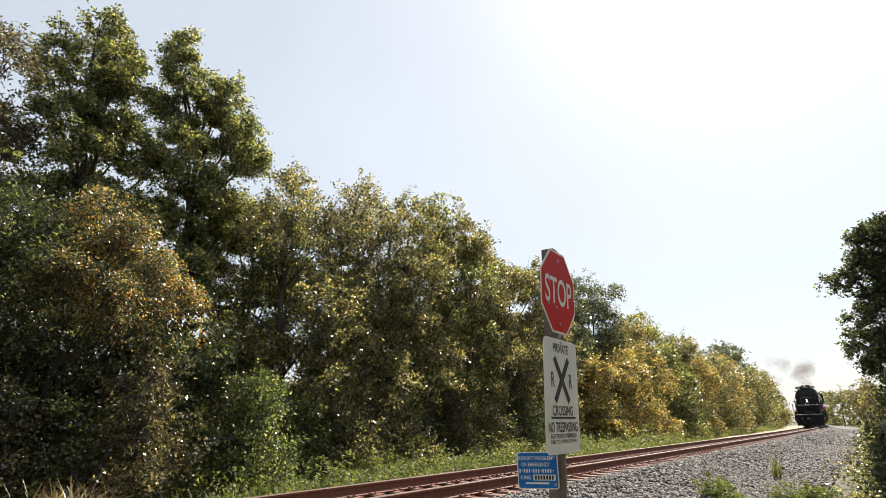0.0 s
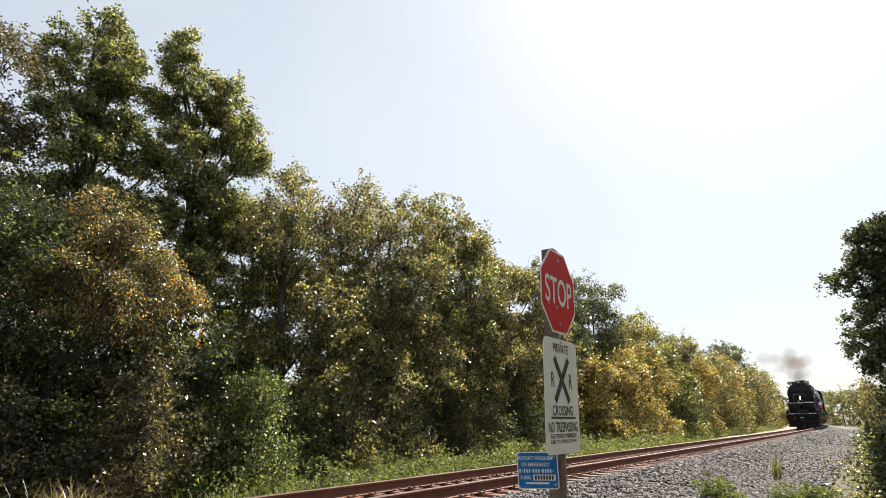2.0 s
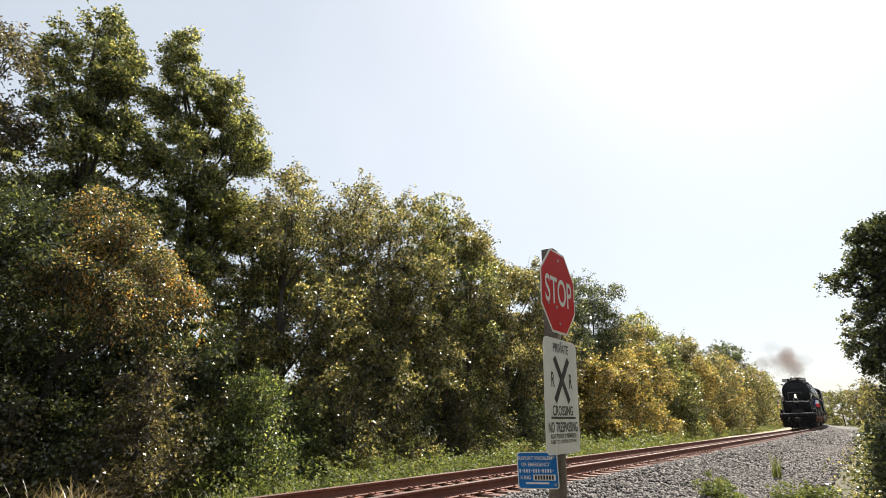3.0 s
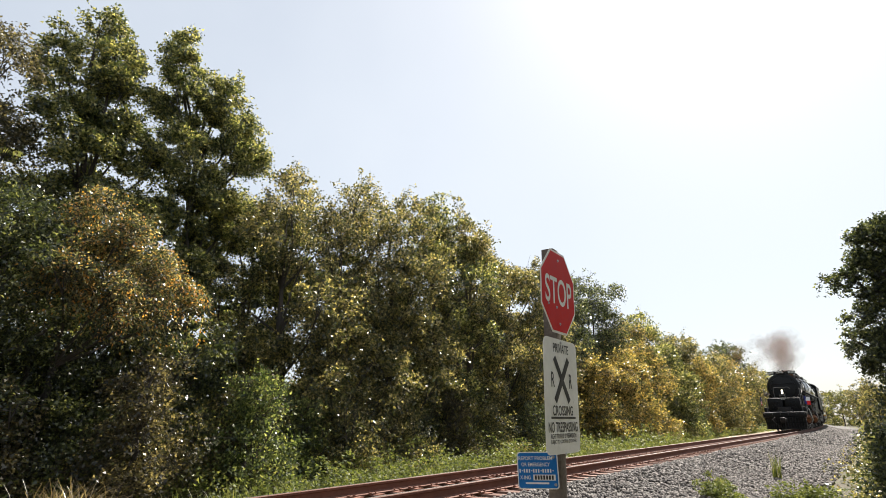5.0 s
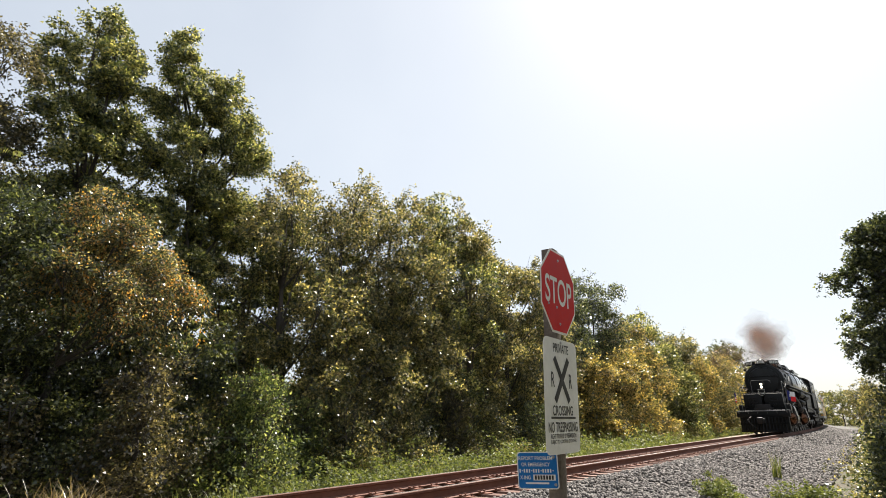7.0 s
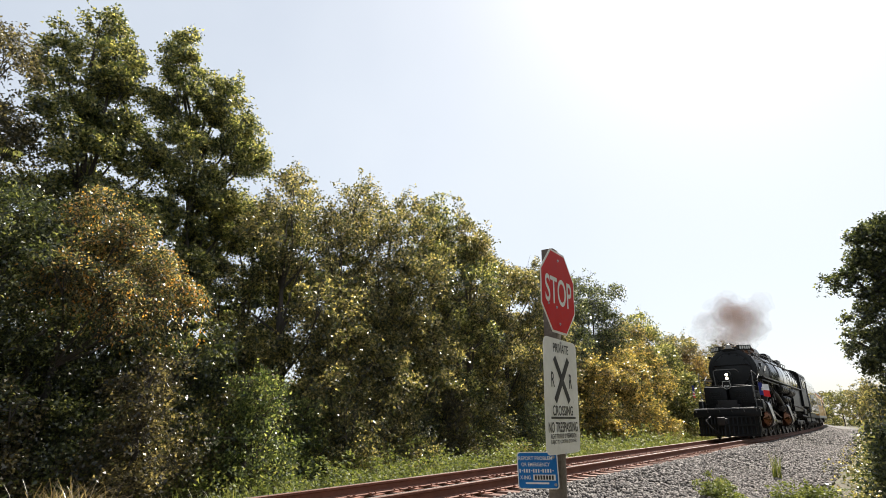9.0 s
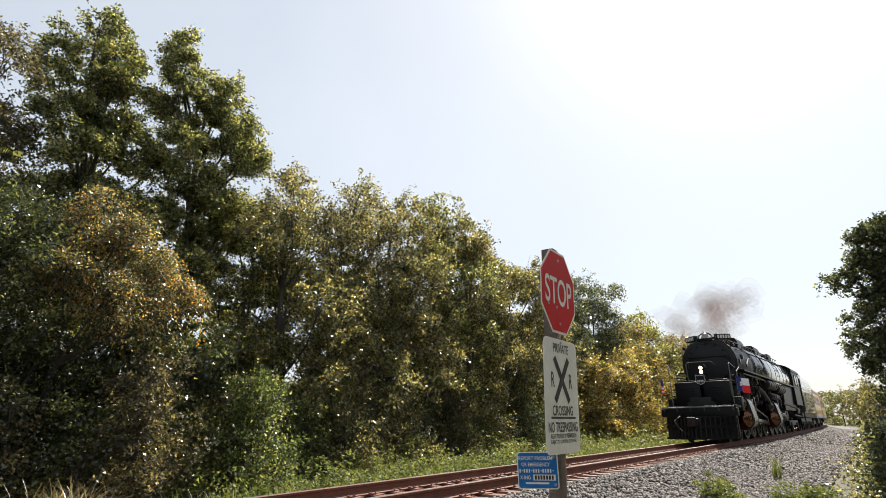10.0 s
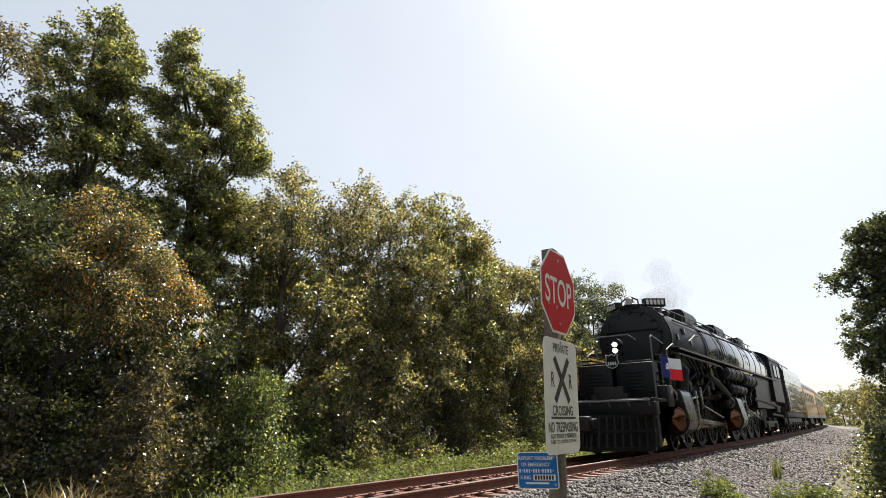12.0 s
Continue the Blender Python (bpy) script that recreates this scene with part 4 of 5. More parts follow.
        board = part("running_board", Shape().box((-22.2, side * 1.15 if side > 0 else -1.56, 3.14), (-1.5, side * 1.56 if side > 0 else -1.15, 3.2), 0.015), M_BLACK, ob)
        edge = Shape().tube([(-1.5, side * 1.57, 3.12), (-22.2, side * 1.57, 3.12)], 0.025, 8)
        edge.tube([(-1.6, side * 1.5, 2.98), (-7.5, side * 1.5, 2.96), (-8.0, side * 1.46, 2.9)], 0.035, 8)
        edge.tube([(-3.4, side * 1.42, 3.55), (-4.9, side * 1.3, 3.95), (-5.8, side * 1.28, 4.0)], 0.025, 8)
        part("edge_pipe", edge, M_HANDRAIL, board, "thin worn pipe along the edge")
        for x0, x1, z, r in ((-11.5, -8.3, 2.82, 0.27), (-15.2, -12.1, 2.74, 0.27), (-12.3, -9.3, 2.2, 0.19)):
            tank = Shape().lathe([(x0, 0), (x0 + 0.03, r * 0.7), (x0 + 0.12, r), (x1 - 0.12, r), (x1 - 0.03, r * 0.7), (x1, 0)], 28, (0, side * 1.36, z))
            for u in (0.2, 0.5, 0.8):
                xx = x0 + (x1 - x0) * u
                tank.lathe([(xx, r), (xx, r + 0.02), (xx + 0.06, r + 0.02), (xx + 0.06, r)], 28, (0, side * 1.36, z))
            part("air_reservoir", tank, M_SMOKEBOX, ob, "glossy black air reservoir")
        rnd = random.Random(21)
        for x in np.arange(-3.0, -20.5, -0.62):
            z = rnd.uniform(1.75, 2.7)
            clutter = Shape()
            clutter.box((x - rnd.uniform(0.1, 0.3), side * rnd.uniform(0.9, 1.05) - 0.12, z - rnd.uniform(0.1, 0.3)), (x + 0.1, side * rnd.uniform(1.12, 1.3) + 0.05, z + rnd.uniform(0.08, 0.25)), 0.03)
            part("fitting", clutter, M_GRIME, ob)
            part("pipe", Shape().tube([(x, side * 1.2, 3.1), (x + rnd.uniform(-0.3, 0.3), side * rnd.uniform(1.2, 1.4), 2.5), (x + rnd.uniform(-0.6, 0.6), side * 1.1, rnd.uniform(1.5, 2.2))], rnd.uniform(0.02, 0.05), 7), M_GRIME, ob)
        part("steam_pipe", Shape().tube([(-2.2, side * 1.05, 2.9), (-2.6, side * 1.3, 2.5), (-2.5, side * 1.2, 1.85)], 0.2, 14), M_GRIME, ob)
        part("steam_pipe", Shape().tube([(-6.2, side * 1.1, 2.7), (-7.4, side * 1.3, 2.3), (-8.7, side * 1.3, 1.95), (-9.2, side * 1.28, 1.8)], 0.15, 12), M_GRIME, ob)
        part("steam_pipe", Shape().tube([(-15.0, side * 1.3, 1.9), (-20.0, side * 1.35, 1.75), (-23.0, side * 1.35, 1.6)], 0.09, 10), M_GRIME, ob)
    for z, x in ((3.95, -3.6), (3.62, -4.4), (3.65, -2.7)):
        part("washout_plate", Shape().box((x - 0.1, 1.15, z - 0.11), (x + 0.1, 1.285, z + 0.11), 0.02), M_GREY, smokebox)
    # frames
    fr = Shape()
    for x0, x1 in ((-10.2, 0.9), (-18.6, -10.6), (-23.4, -18.8)):
        for side in (-1, 1):
            fr.box((x0, side * 0.48 - 0.08, 0.55), (x1, side * 0.48 + 0.08, 1.7), 0.02)
    fr.box((-23.4, -0.45, 0.95), (0.9, 0.45, 1.9), 0.03).box((-9.6, -0.95, 1.7), (-2.0, 0.95, 2.5), 0.1).box((-20.8, -1.0, 1.5), (-10.0, 1.0, 2.6), 0.1)
    part("main_frame", fr, M_GRIME, ob)
    cylinder_block(ob, -0.75, "silver-grey front steam cylinder")
    cylinder_block(ob, -9.0, "silver-grey rear steam cylinder")
    wheels(ob, "pilot_wheelset", wheelset_mesh(PILOT_R, "pilot_wheelset"), PILOT_R, AXLE_PILOT)
    drv = wheelset_mesh(DRIVER_R, "driving_wheelset", True)
    wheels(ob, "driving_wheelset", drv, DRIVER_R, AXLES_FRONT, 0.6)
    wheels(ob, "driving_wheelset", drv, DRIVER_R, AXLES_REAR, 2.2)
    wheels(ob, "trailing_wheelset", wheelset_mesh(SMALL_R, "trailing_wheelset"), SMALL_R, AXLES_TRAIL)
    rods(ob, AXLES_FRONT, -0.75, 0.6)
    rods(ob, AXLES_REAR, -9.0, 2.2)
    truck = Shape()
    for side in (-1, 1):
        truck.box((-23.0, side * 1.05 - 0.07, 0.5), (-18.2, side * 1.05 + 0.07, 0.85), 0.05)
        for x in AXLES_TRAIL:
            truck.box((x - 0.2, side * 1.08 - 0.12, 0.33), (x + 0.2, side * 1.08 + 0.12, 0.73), 0.05)
    part("trailing_truck", truck, M_GRIME, ob)
    # front deck, beam and pilot
    deck = Shape().box((-1.9, -1.5, 1.42), (1.55, 1.5, 1.52), 0.02)
    part("front_deck", deck, M_BLACK, ob)
    part("buffer_beam", Shape().box((1.3, -1.55, 1.08), (1.62, 1.55, 1.42), 0.03), M_BLACK, ob)
    gr = Shape().tube([(1.75, -1.45, 1.46), (1.75, 1.45, 1.46)], 0.028, 8)
    for y in np.linspace(-1.4, 1.4, 6):
        gr.tube([(1.6, y, 1.3), (1.75, y, 1.46)], 0.02, 6)
    part("grab_rail", gr, M_HANDRAIL, ob, "worn steel grab rail across the beam")
    for y in (-0.62, 0.62):
        shield = part("pump_shield", Shape().box((-0.3, y - 0.56, 1.52), (0.3, y + 0.56, 2.62), 0.06), M_BLACK, ob, "black louvred shield over the air pump")
        for k in range(6):
            part("louvre", Shape().box((0.3, y - 0.26, 1.8 + 0.1 * k), (0.33, y + 0.26, 1.85 + 0.1 * k), 0.008), M_BLACK, shield)
    plat = Shape().box((-1.9, -1.1, 2.64), (0.1, 1.1, 2.7), 0.02)
    part("lamp_platform", plat, M_BLACK, ob)
    for side in (-1, 1):
        sh = Shape()
        sh.tube([(0.55, side * 1.28, 1.5), (0.5, side * 1.3, 3.3), (0.42, side * 1.3, 3.36), (-0.5, side * 1.34, 3.2)], 0.024, 8)
        sh.tube([(-0.9, side * 1.3, 1.5), (-0.9, side * 1.32, 3.05), (-1.6, side * 1.34, 3.3)], 0.024, 8)
        part("deck_handrail", sh, M_HANDRAIL, ob, "bare steel handrail beside the front steps")
        for k in range(5):
            tread = Shape().box((0.1 - 0.22 * k, side * 1.2 - 0.17, 1.72 + 0.28 * k), (0.35 - 0.22 * k, side * 1.2 + 0.17, 1.76 + 0.28 * k), 0.01)
            part("step", tread, M_BLACK, ob)
        step = Shape().box((-0.25, side * 1.4 - 0.14, 1.3), (0.35, side * 1.4 + 0.14, 1.9), 0.03)
        part("step_box", step, M_BLACK, ob)
    arc = Shape().tube([(-0.1, -0.62, 2.7), (0.0, -0.62, 3.42), (0.0, -0.55, 3.52), (0.0, 0.45, 3.52), (0.0, 0.55, 3.45), (-0.4, 0.56, 3.38)], 0.02, 8)
    part("lamp_handrail", arc, M_HANDRAIL, ob)
    lamp = Shape().prism([(-0.17 + 0.0, 3.0)] + [(0.2 * math.cos(a), 3.25 + 0.2 * math.sin(a)) for a in np.linspace(0, math.pi, 12)] + [(0.2 * math.cos(a), 3.05 + 0.2 * math.sin(a)) for a in np.linspace(math.pi, 2 * math.pi, 12)][1:], -0.3, -0.04)
    headlamp = part("headlamp", lamp, M_BLACK, ob, "twin headlamp in a black housing")
    for z in (3.25, 3.06):
        part("bulb", Shape().lathe([(-0.045, 0.08), (-0.02, 0.076), (0.0, 0.052), (0.01, 0.0)], 20, (0, 0, z)), M_LAMP, headlamp, "bright warm lamp lens")
    part("lamp_post", Shape().box((-0.3, -0.12, 2.68), (-0.08, 0.12, 2.95), 0.03), M_BLACK, headlamp)
    # shield-shaped plate under the lamp
    outline = [(-0.2, 2.92), (-0.1, 2.88), (0, 2.92), (0.1, 2.88), (0.2, 2.92), (0.19, 2.78), (0.22, 2.64), (0.14, 2.52), (0, 2.46), (-0.14, 2.52), (-0.22, 2.64), (-0.19, 2.78)]
    plate = part("shield_plate", Shape().prism([(y, z) for y, z in outline], 0.31, 0.34), M_BLACK, ob, "black shield-shaped plate with pale rim")
    rim = Shape()
    pts = [(0.345, y * 0.93, 2.69 + (z - 2.69) * 0.93) for y, z in outline]
    rim.tube(pts + [pts[0]], 0.011, 6)
    for k in range(4):
        rim.box((0.34, -0.13 + 0.07 * k, 2.58), (0.346, -0.09 + 0.07 * k, 2.68))
    part("plate_rim", rim, M_PALE, plate)
    # number boards either side of the bell, set at an angle
    for side in (-1, 1):
        m = pose(-2.3, side * 0.74, 4.87, 0, 0, side * 43)
        b = Shape().box((-0.14, -0.38, -0.14), (0.08, 0.38, 0.14), 0.015).turned(m)
        board = part("number_board", b, M_BLACK, ob, "black board with pale characters")
        for k in range(5):
            part("character", Shape().box((0.08, -0.32 + 0.135 * k, -0.085), (0.086, -0.23 + 0.135 * k, 0.085)).turned(m), M_PALE, board)
        part("marker_lamp", Shape().lathe([(-2.1, 0.0), (-2.1, 0.08), (-2.35, 0.09), (-2.35, 0.0)], 16, (0, side * 1.12, 4.42)).tube([(-2.25, side * 1.1, 4.42), (-2.25, side * 0.95, 4.3)], 0.03, 6), M_BLACK, ob)
    bell = Shape().lathe([(4.8, 0.23), (4.82, 0.235), (4.86, 0.19), (4.95, 0.145), (5.05, 0.125), (5.09, 0.08), (5.1, 0.0)], 28, (-1.98, 0, 0), "z")
    yoke = part("bell_yoke", Shape().tube([(-1.98, -0.3, 4.82), (-1.98, -0.28, 4.98), (-1.98, -0.1, 5.09), (-1.98, 0, 5.11), (-1.98, 0.1, 5.09), (-1.98, 0.28, 4.98), (-1.98, 0.3, 4.82)], 0.03, 8).box((-2.1, -0.36, 4.68), (-1.86, 0.36, 4.82), 0.02), M_BLACK, ob)
    part("bell", bell, M_BELL, yoke, "polished bronze bell")
    # pilot: slatted plough
    pilot = part("pilot", Shape().tube([(2.26, 0, 1.05), (2.42, 0, 0.66), (2.58, 0, 0.18)], 0.05, 8), M_BLACK, ob, "black slatted pilot below the beam")
    for side in (-1, 1):
        a, b = Vector((2.62, 0.0, 0)), Vector((1.5, side * 1.42, 0))
        for z0, z1, k in ((1.0, 1.1, 0.0), (0.62, 0.72, 0.12), (0.16, 0.26, 0.26)):
            p, q = a + Vector((k - 0.3, 0, 0)), b + Vector((k - 0.1, 0, 0))
            pl = Shape().add([(p.x, p.y, z0), (q.x, q.y, z0), (q.x, q.y, z1), (p.x, p.y, z1), (p.x - 0.1, p.y, z0), (q.x - 0.1, q.y, z0), (q.x - 0.1, q.y, z1), (p.x - 0.1, p.y, z1)], [(0, 1, 2, 3), (4, 7, 6, 5), (0, 4, 5, 1), (3, 2, 6, 7), (0, 3, 7, 4), (1, 5, 6, 2)])
            part("bar", pl, M_BLACK, pilot)
    for side in (-1, 1):
        for k in range(1, 9):
            u = k / 8.3
            p, q = Vector((2.62, 0.0, 0)).lerp(Vector((1.5, side * 1.42, 0)), u), Vector((0, 0, 0))
            part("slat", Shape().tube([(p.x - 0.32 + 0.2 * u, p.y, 1.05), (p.x - 0.2 + 0.05 * u, p.y, 0.66), (p.x - 0.07, p.y, 0.2)], 0.042, 6), M_BLACK, pilot)
    # added dark sheet that imitates the shade seen between the slats
    back = Shape().prism([(2.2, 0.0), (1.2, 1.42), (1.0, 1.42), (1.0, -1.42), (1.2, -1.42)], 0.24, 1.08, "z")
    part("pilot_shade", back, M_GRIME, pilot, "dark sheet added for the shade behind the slats")
    part("coupler", Shape().box((1.6, -0.16, 0.72), (2.55, 0.16, 1.0), 0.05).box((2.5, -0.24, 0.68), (2.78, 0.1, 1.06), 0.06), M_GRIME, ob)
    part("air_hose", Shape().tube([(1.9, -0.7, 1.1), (2.3, -0.85, 0.9), (2.45, -0.6, 0.55), (2.5, -0.3, 0.35)], 0.03, 8), M_GRIME, ob)
    # cab
    roof = [(1.6 * math.cos(a) * (1 if abs(math.cos(a)) < 0.8 else 1), 4.28 + 0.62 * math.sin(a)) for a in np.linspace(0, math.pi, 16)]
    cab = part("cab", Shape().prism([(1.56, 1.9)] + [(1.56 * math.cos(a), 4.2 + 0.6 * math.sin(a)) for a in np.linspace(0, math.pi, 16)] + [(-1.56, 1.9)], -24.2, -20.6), M_BLACK, ob, "black steel cab with side windows")
    part("cab_roof", Shape().prism(roof + [(q * 0.96, z - 0.05) for q, z in reversed(roof)], -25.0, -20.3), M_BLACK, cab)
    for side in (-1, 1):
        for x in (-22.0, -23.3):
            f = Shape().box((x - 0.5, side * 1.57 - 0.02, 3.3), (x + 0.5, side * 1.57 + 0.02, 4.1), 0.01)
            win = part("window", f, M_GRIME, cab)
            part("pane", Shape().box((x - 0.43, side * 1.595 - 0.006, 3.37), (x + 0.43, side * 1.595 + 0.006, 4.03)), M_PANE, win)
        lad = Shape()
        for x in (-24.35, -24.75):
            lad.tube([(x, side * 1.5, 0.5), (x, side * 1.52, 4.2), (x, side * 1.3, 4.6)], 0.025, 8)
        for z in np.arange(0.6, 4.2, 0.33):
            lad.tube([(-24.35, side * 1.51, z), (-24.75, side * 1.51, z)], 0.018, 6)
        part("ladder", lad, M_GRIME, cab)
        part("injector", Shape().box((-22.5, side * 1.3 - 0.15, 1.3), (-21.2, side * 1.3 + 0.15, 1.7), 0.08).tube([(-20, side * 1.3, 1.2), (-24, side * 1.3, 1.1)], 0.07, 10), M_GRIME, ob)
    # flags on the deck, each on a short staff
    for side, kind in ((1, "single star"), (-1, "striped")):
        x0, y0 = (0.42, 1.48) if side > 0 else (0.9, -1.62)
        staff = part("flag_staff", Shape().tube([(x0, y0, 1.75), (x0, y0, 2.78)], 0.014, 8), M_STEEL, ob)
        wave = lambda u: (x0 - 0.82 * u, y0 + 0.07 * math.sin(u * 9.0) + (0.42 * u if side > 0 else 0.05 * u))
        def cloth(u0, u1, z0, z1):
            sh, n = Shape(), 6
            top, low = [], []
            for i in range(n + 1):
                u = u0 + (u1 - u0) * i / n
                x, y = wave(u)
                low.append((x, y, z0 - 0.12 * u))
                top.append((x, y, z1 - 0.12 * u))
            back = [(x, y - 0.006, z) for x, y, z in low], [(x, y - 0.006, z) for x, y, z in top]
            v = low + top + back[0] + back[1]
            k = n + 1
            f = [(i, i + 1, k + i + 1, k + i) for i in range(n)] + [(2 * k + i, 3 * k + i, 3 * k + i + 1, 2 * k + i + 1) for i in range(n)]
            f += [(i, 2 * k + i, 2 * k + i + 1, i + 1) for i in range(n)] + [(k + i, k + i + 1, 3 * k + i + 1, 3 * k + i) for i in range(n)] + [(0, k, 3 * k, 2 * k), (n, 2 * k + n, 3 * k + n, k + n)]
            return sh.add(v, f)
        if kind == "single star":
            part("blue_field", cloth(0.0, 0.3, 2.12, 2.75), M_FLAG_BLUE, staff)
            part("white_stripe", cloth(0.3, 0.8, 2.44, 2.75), M_FLAG_WHITE, staff)
            part("red_stripe", cloth(0.3, 0.8, 2.12, 2.44), M_FLAG_RED, staff)
            star = [(0.1 * (1 if k % 2 == 0 else 0.4) * math.sin(k * math.pi / 5), 0.1 * (1 if k % 2 == 0 else 0.4) * math.cos(k * math.pi / 5)) for k in range(10)]
            sx, sy = wave(0.15)
            part("star", Shape().prism([(sx + a, 2.42 + b) for a, b in star], sy - 0.02, sy + 0.04, "y"), M_FLAG_WHITE, staff)
        else:
            part("blue_field", cloth(0.0, 0.16, 2.45, 2.75), M_FLAG_BLUE, staff)
            for k in range(9):
                part("stripe", cloth(0.0 if k < 4 else 0.16, 0.4, 2.12 + 0.07 * k, 2.19 + 0.07 * k), M_FLAG_RED if k % 2 == 0 else M_FLAG_WHITE, staff)
    return ob


def make_tender():
    ob = thing("tender", "black high-sided tender behind the locomotive", "tender")
    prof = [(-1.5, 1.42), (1.5, 1.42), (1.56, 1.6), (1.56, 3.95), (1.42, 4.4), (1.2, 4.55), (-1.2, 4.55), (-1.42, 4.4), (-1.56, 3.95), (-1.56, 1.6)]
    tank = part("tank", Shape().prism(prof, -11.3, -0.2), M_TANK, ob, "black riveted tank sides, olive sheen put into the colour")
    for x in np.arange(-0.9, -11.2, -0.93):
        for side in (-1, 1):
            part("seam", Shape().box((x - 0.03, side * 1.56 - 0.004, 1.62), (x + 0.03, side * 1.56 + 0.004, 3.95)), M_TANK, tank)
    part("waist_strip", Shape().box((-11.3, 1.56, 3.28), (-0.2, 1.585, 3.34)).box((-11.3, -1.585, 3.28), (-0.2, -1.56, 3.34)), M_TANK, tank)
    for side in (-1, 1):
        bars = Shape()
        for k in range(12):
            x = -3.2 - 0.42 * k
            bars.box((x - 0.26, side * 1.58 - 0.004, 2.75), (x, side * 1.58 + 0.004, 3.1))
        part("lettering", bars, M_PALE, tank, "pale lettering on the side")
        # no real panel: a grey piece imitates light on the side's front end
        part("lit_end_panel", Shape().box((-1.05, side * 1.585 - 0.012, 1.45), (-0.25, side * 1.585 + 0.012, 2.75), 0.005), M_GREY, tank, "panel standing in for the lit front of the side")
        rail = Shape().tube([(0.0, side * 1.56, 1.5), (0.0, side * 1.58, 4.3)], 0.022, 8)
        part("handrail", rail, M_HANDRAIL, ob)
    bunk = Shape().box((-8.0, -1.15, 4.5), (-0.4, 1.15, 4.72), 0.05)
    part("bunker_top", bunk, M_BLACK, ob)
    part("underframe", Shape().box((-11.4, -1.3, 1.05), (0.2, 1.3, 1.42), 0.04), M_GRIME, ob)
    ws = wheelset_mesh(SMALL_R, "wheelset")
    xs = (-0.7, -2.3, -4.4, -6.0, -7.5, -9.0, -10.5)
    wheels(ob, "wheelset", ws, SMALL_R, xs)
    for side in (-1, 1):
        sh = Shape().box((-11.0, side * 1.08 - 0.06, 0.55), (-0.2, side * 1.08 + 0.06, 0.98), 0.04)
        for x in xs:
            sh.box((x - 0.17, side * 1.12 - 0.1, 0.36), (x + 0.17, side * 1.12 + 0.1, 0.72), 0.04)
            sh.lathe([(side * 1.2, 0.1), (side * 1.26, 0.09), (side * 1.27, 0.0)], 14, (x, 0, 0.54), "y")
        part("bearing_frame", sh, M_GRIME, ob)
    return ob


def make_coach(length, label):
    ob = thing("passenger_car", label, "railway car", "yellow passenger cars")
    body = [(-1.5, 1.25), (1.5, 1.25), (1.52, 1.6), (1.52, 3.5), (1.46, 3.62), (-1.46, 3.62), (-1.52, 3.5), (-1.52, 1.6)]
    part("body", Shape().prism(body, -length + 0.3, -0.3), M_YELLOW, ob, "yellow painted steel side")
    roof = [(-1.5, 3.62), (1.5, 3.62), (1.42, 3.86), (1.1, 4.08), (0.5, 4.2), (-0.5, 4.2), (-1.1, 4.08), (-1.42, 3.86)]
    part("roof", Shape().prism(roof, -length + 0.3, -0.3), M_CARGREY, ob, "grey rounded roof")
    part("sole_bar", Shape().box((-length + 0.3, -1.53, 1.0), (-0.3, 1.53, 1.25), 0.02), M_CARGREY, ob)
    for side in (-1, 1):
        part("stripe", Shape().box((-length + 0.3, side * 1.527 - 0.006, 3.42), (-0.3, side * 1.527 + 0.006, 3.5)), M_RED, ob, "thin red stripe")
        x = -2.6
        while x > -length + 2.2:
            win = part("window", Shape().box((x - 0.62, side * 1.525 - 0.012, 2.35), (x + 0.62, side * 1.525 + 0.012, 3.15), 0.01), M_CARGREY, ob)
            part("pane", Shape().box((x - 0.55, side * 1.54 - 0.005, 2.42), (x + 0.55, side * 1.54 + 0.005, 3.08)), M_PANE, win)
            x -= 2.1
        part("door", Shape().box((-1.4, side * 1.527 - 0.012, 1.3), (-0.65, side * 1.527 + 0.012, 3.35), 0.01), M_CARGREY, ob)
    for x in (-0.15, -length + 0.15):
        part("gangway", Shape().box((x - 0.2, -0.6, 1.2), (x + 0.2, 0.6, 3.7), 0.05), M_GRIME, ob)
    ws = wheelset_mesh(0.46, "wheelset")
    xs = (-2.2, -4.8, -length + 4.8, -length + 2.2)
    wheels(ob, "wheelset", ws, 0.46, xs)
    for x in (-3.5, -length + 3.5):
        sh = Shape()
        for side in (-1, 1):
            sh.box((x - 1.9, side * 1.05 - 0.07, 0.45), (x + 1.9, side * 1.05 + 0.07, 0.75), 0.05)
        sh.box((x - 0.4, -1.1, 0.5), (x + 0.4, 1.1, 1.0), 0.05)
        part("bogie", sh, M_GRIME, ob)
    part("equipment_box", Shape().box((-length * 0.62, -1.3, 0.55), (-length * 0.4, 1.3, 1.0), 0.05), M_GRIME, ob)
    return ob


engine = make_engine()
tender = make_tender()
CARS = [(38.0, 15.0), (53.4, 25.0), (78.8, 25.0), (104.2, 25.0)]
coaches = [make_coach(n, "yellow railway car with grey roof and red stripe") for _, n in CARS]
# ---- the crossing signs ----
M_POST = material("weathered_timber", (0.09, 0.07, 0.055), (0.2, 0.165, 0.135), 0.9, scale=5, fine=45, bump=0.8)
M_SIGN_RED = material("sign_red", (0.5, 0.014, 0.012), (0.6, 0.024, 0.02), 0.5, spec=0.15, scale=3, fine=25, bump=0.06, wear=(0.55, 0.07, 0.06), wear_from=0.74)
M_SIGN_WHITE = material("sign_white", (0.7, 0.675, 0.62), (0.82, 0.8, 0.75), 0.5, spec=0.2, scale=3, fine=25, bump=0.08, wear=(0.5, 0.45, 0.38), wear_from=0.66)
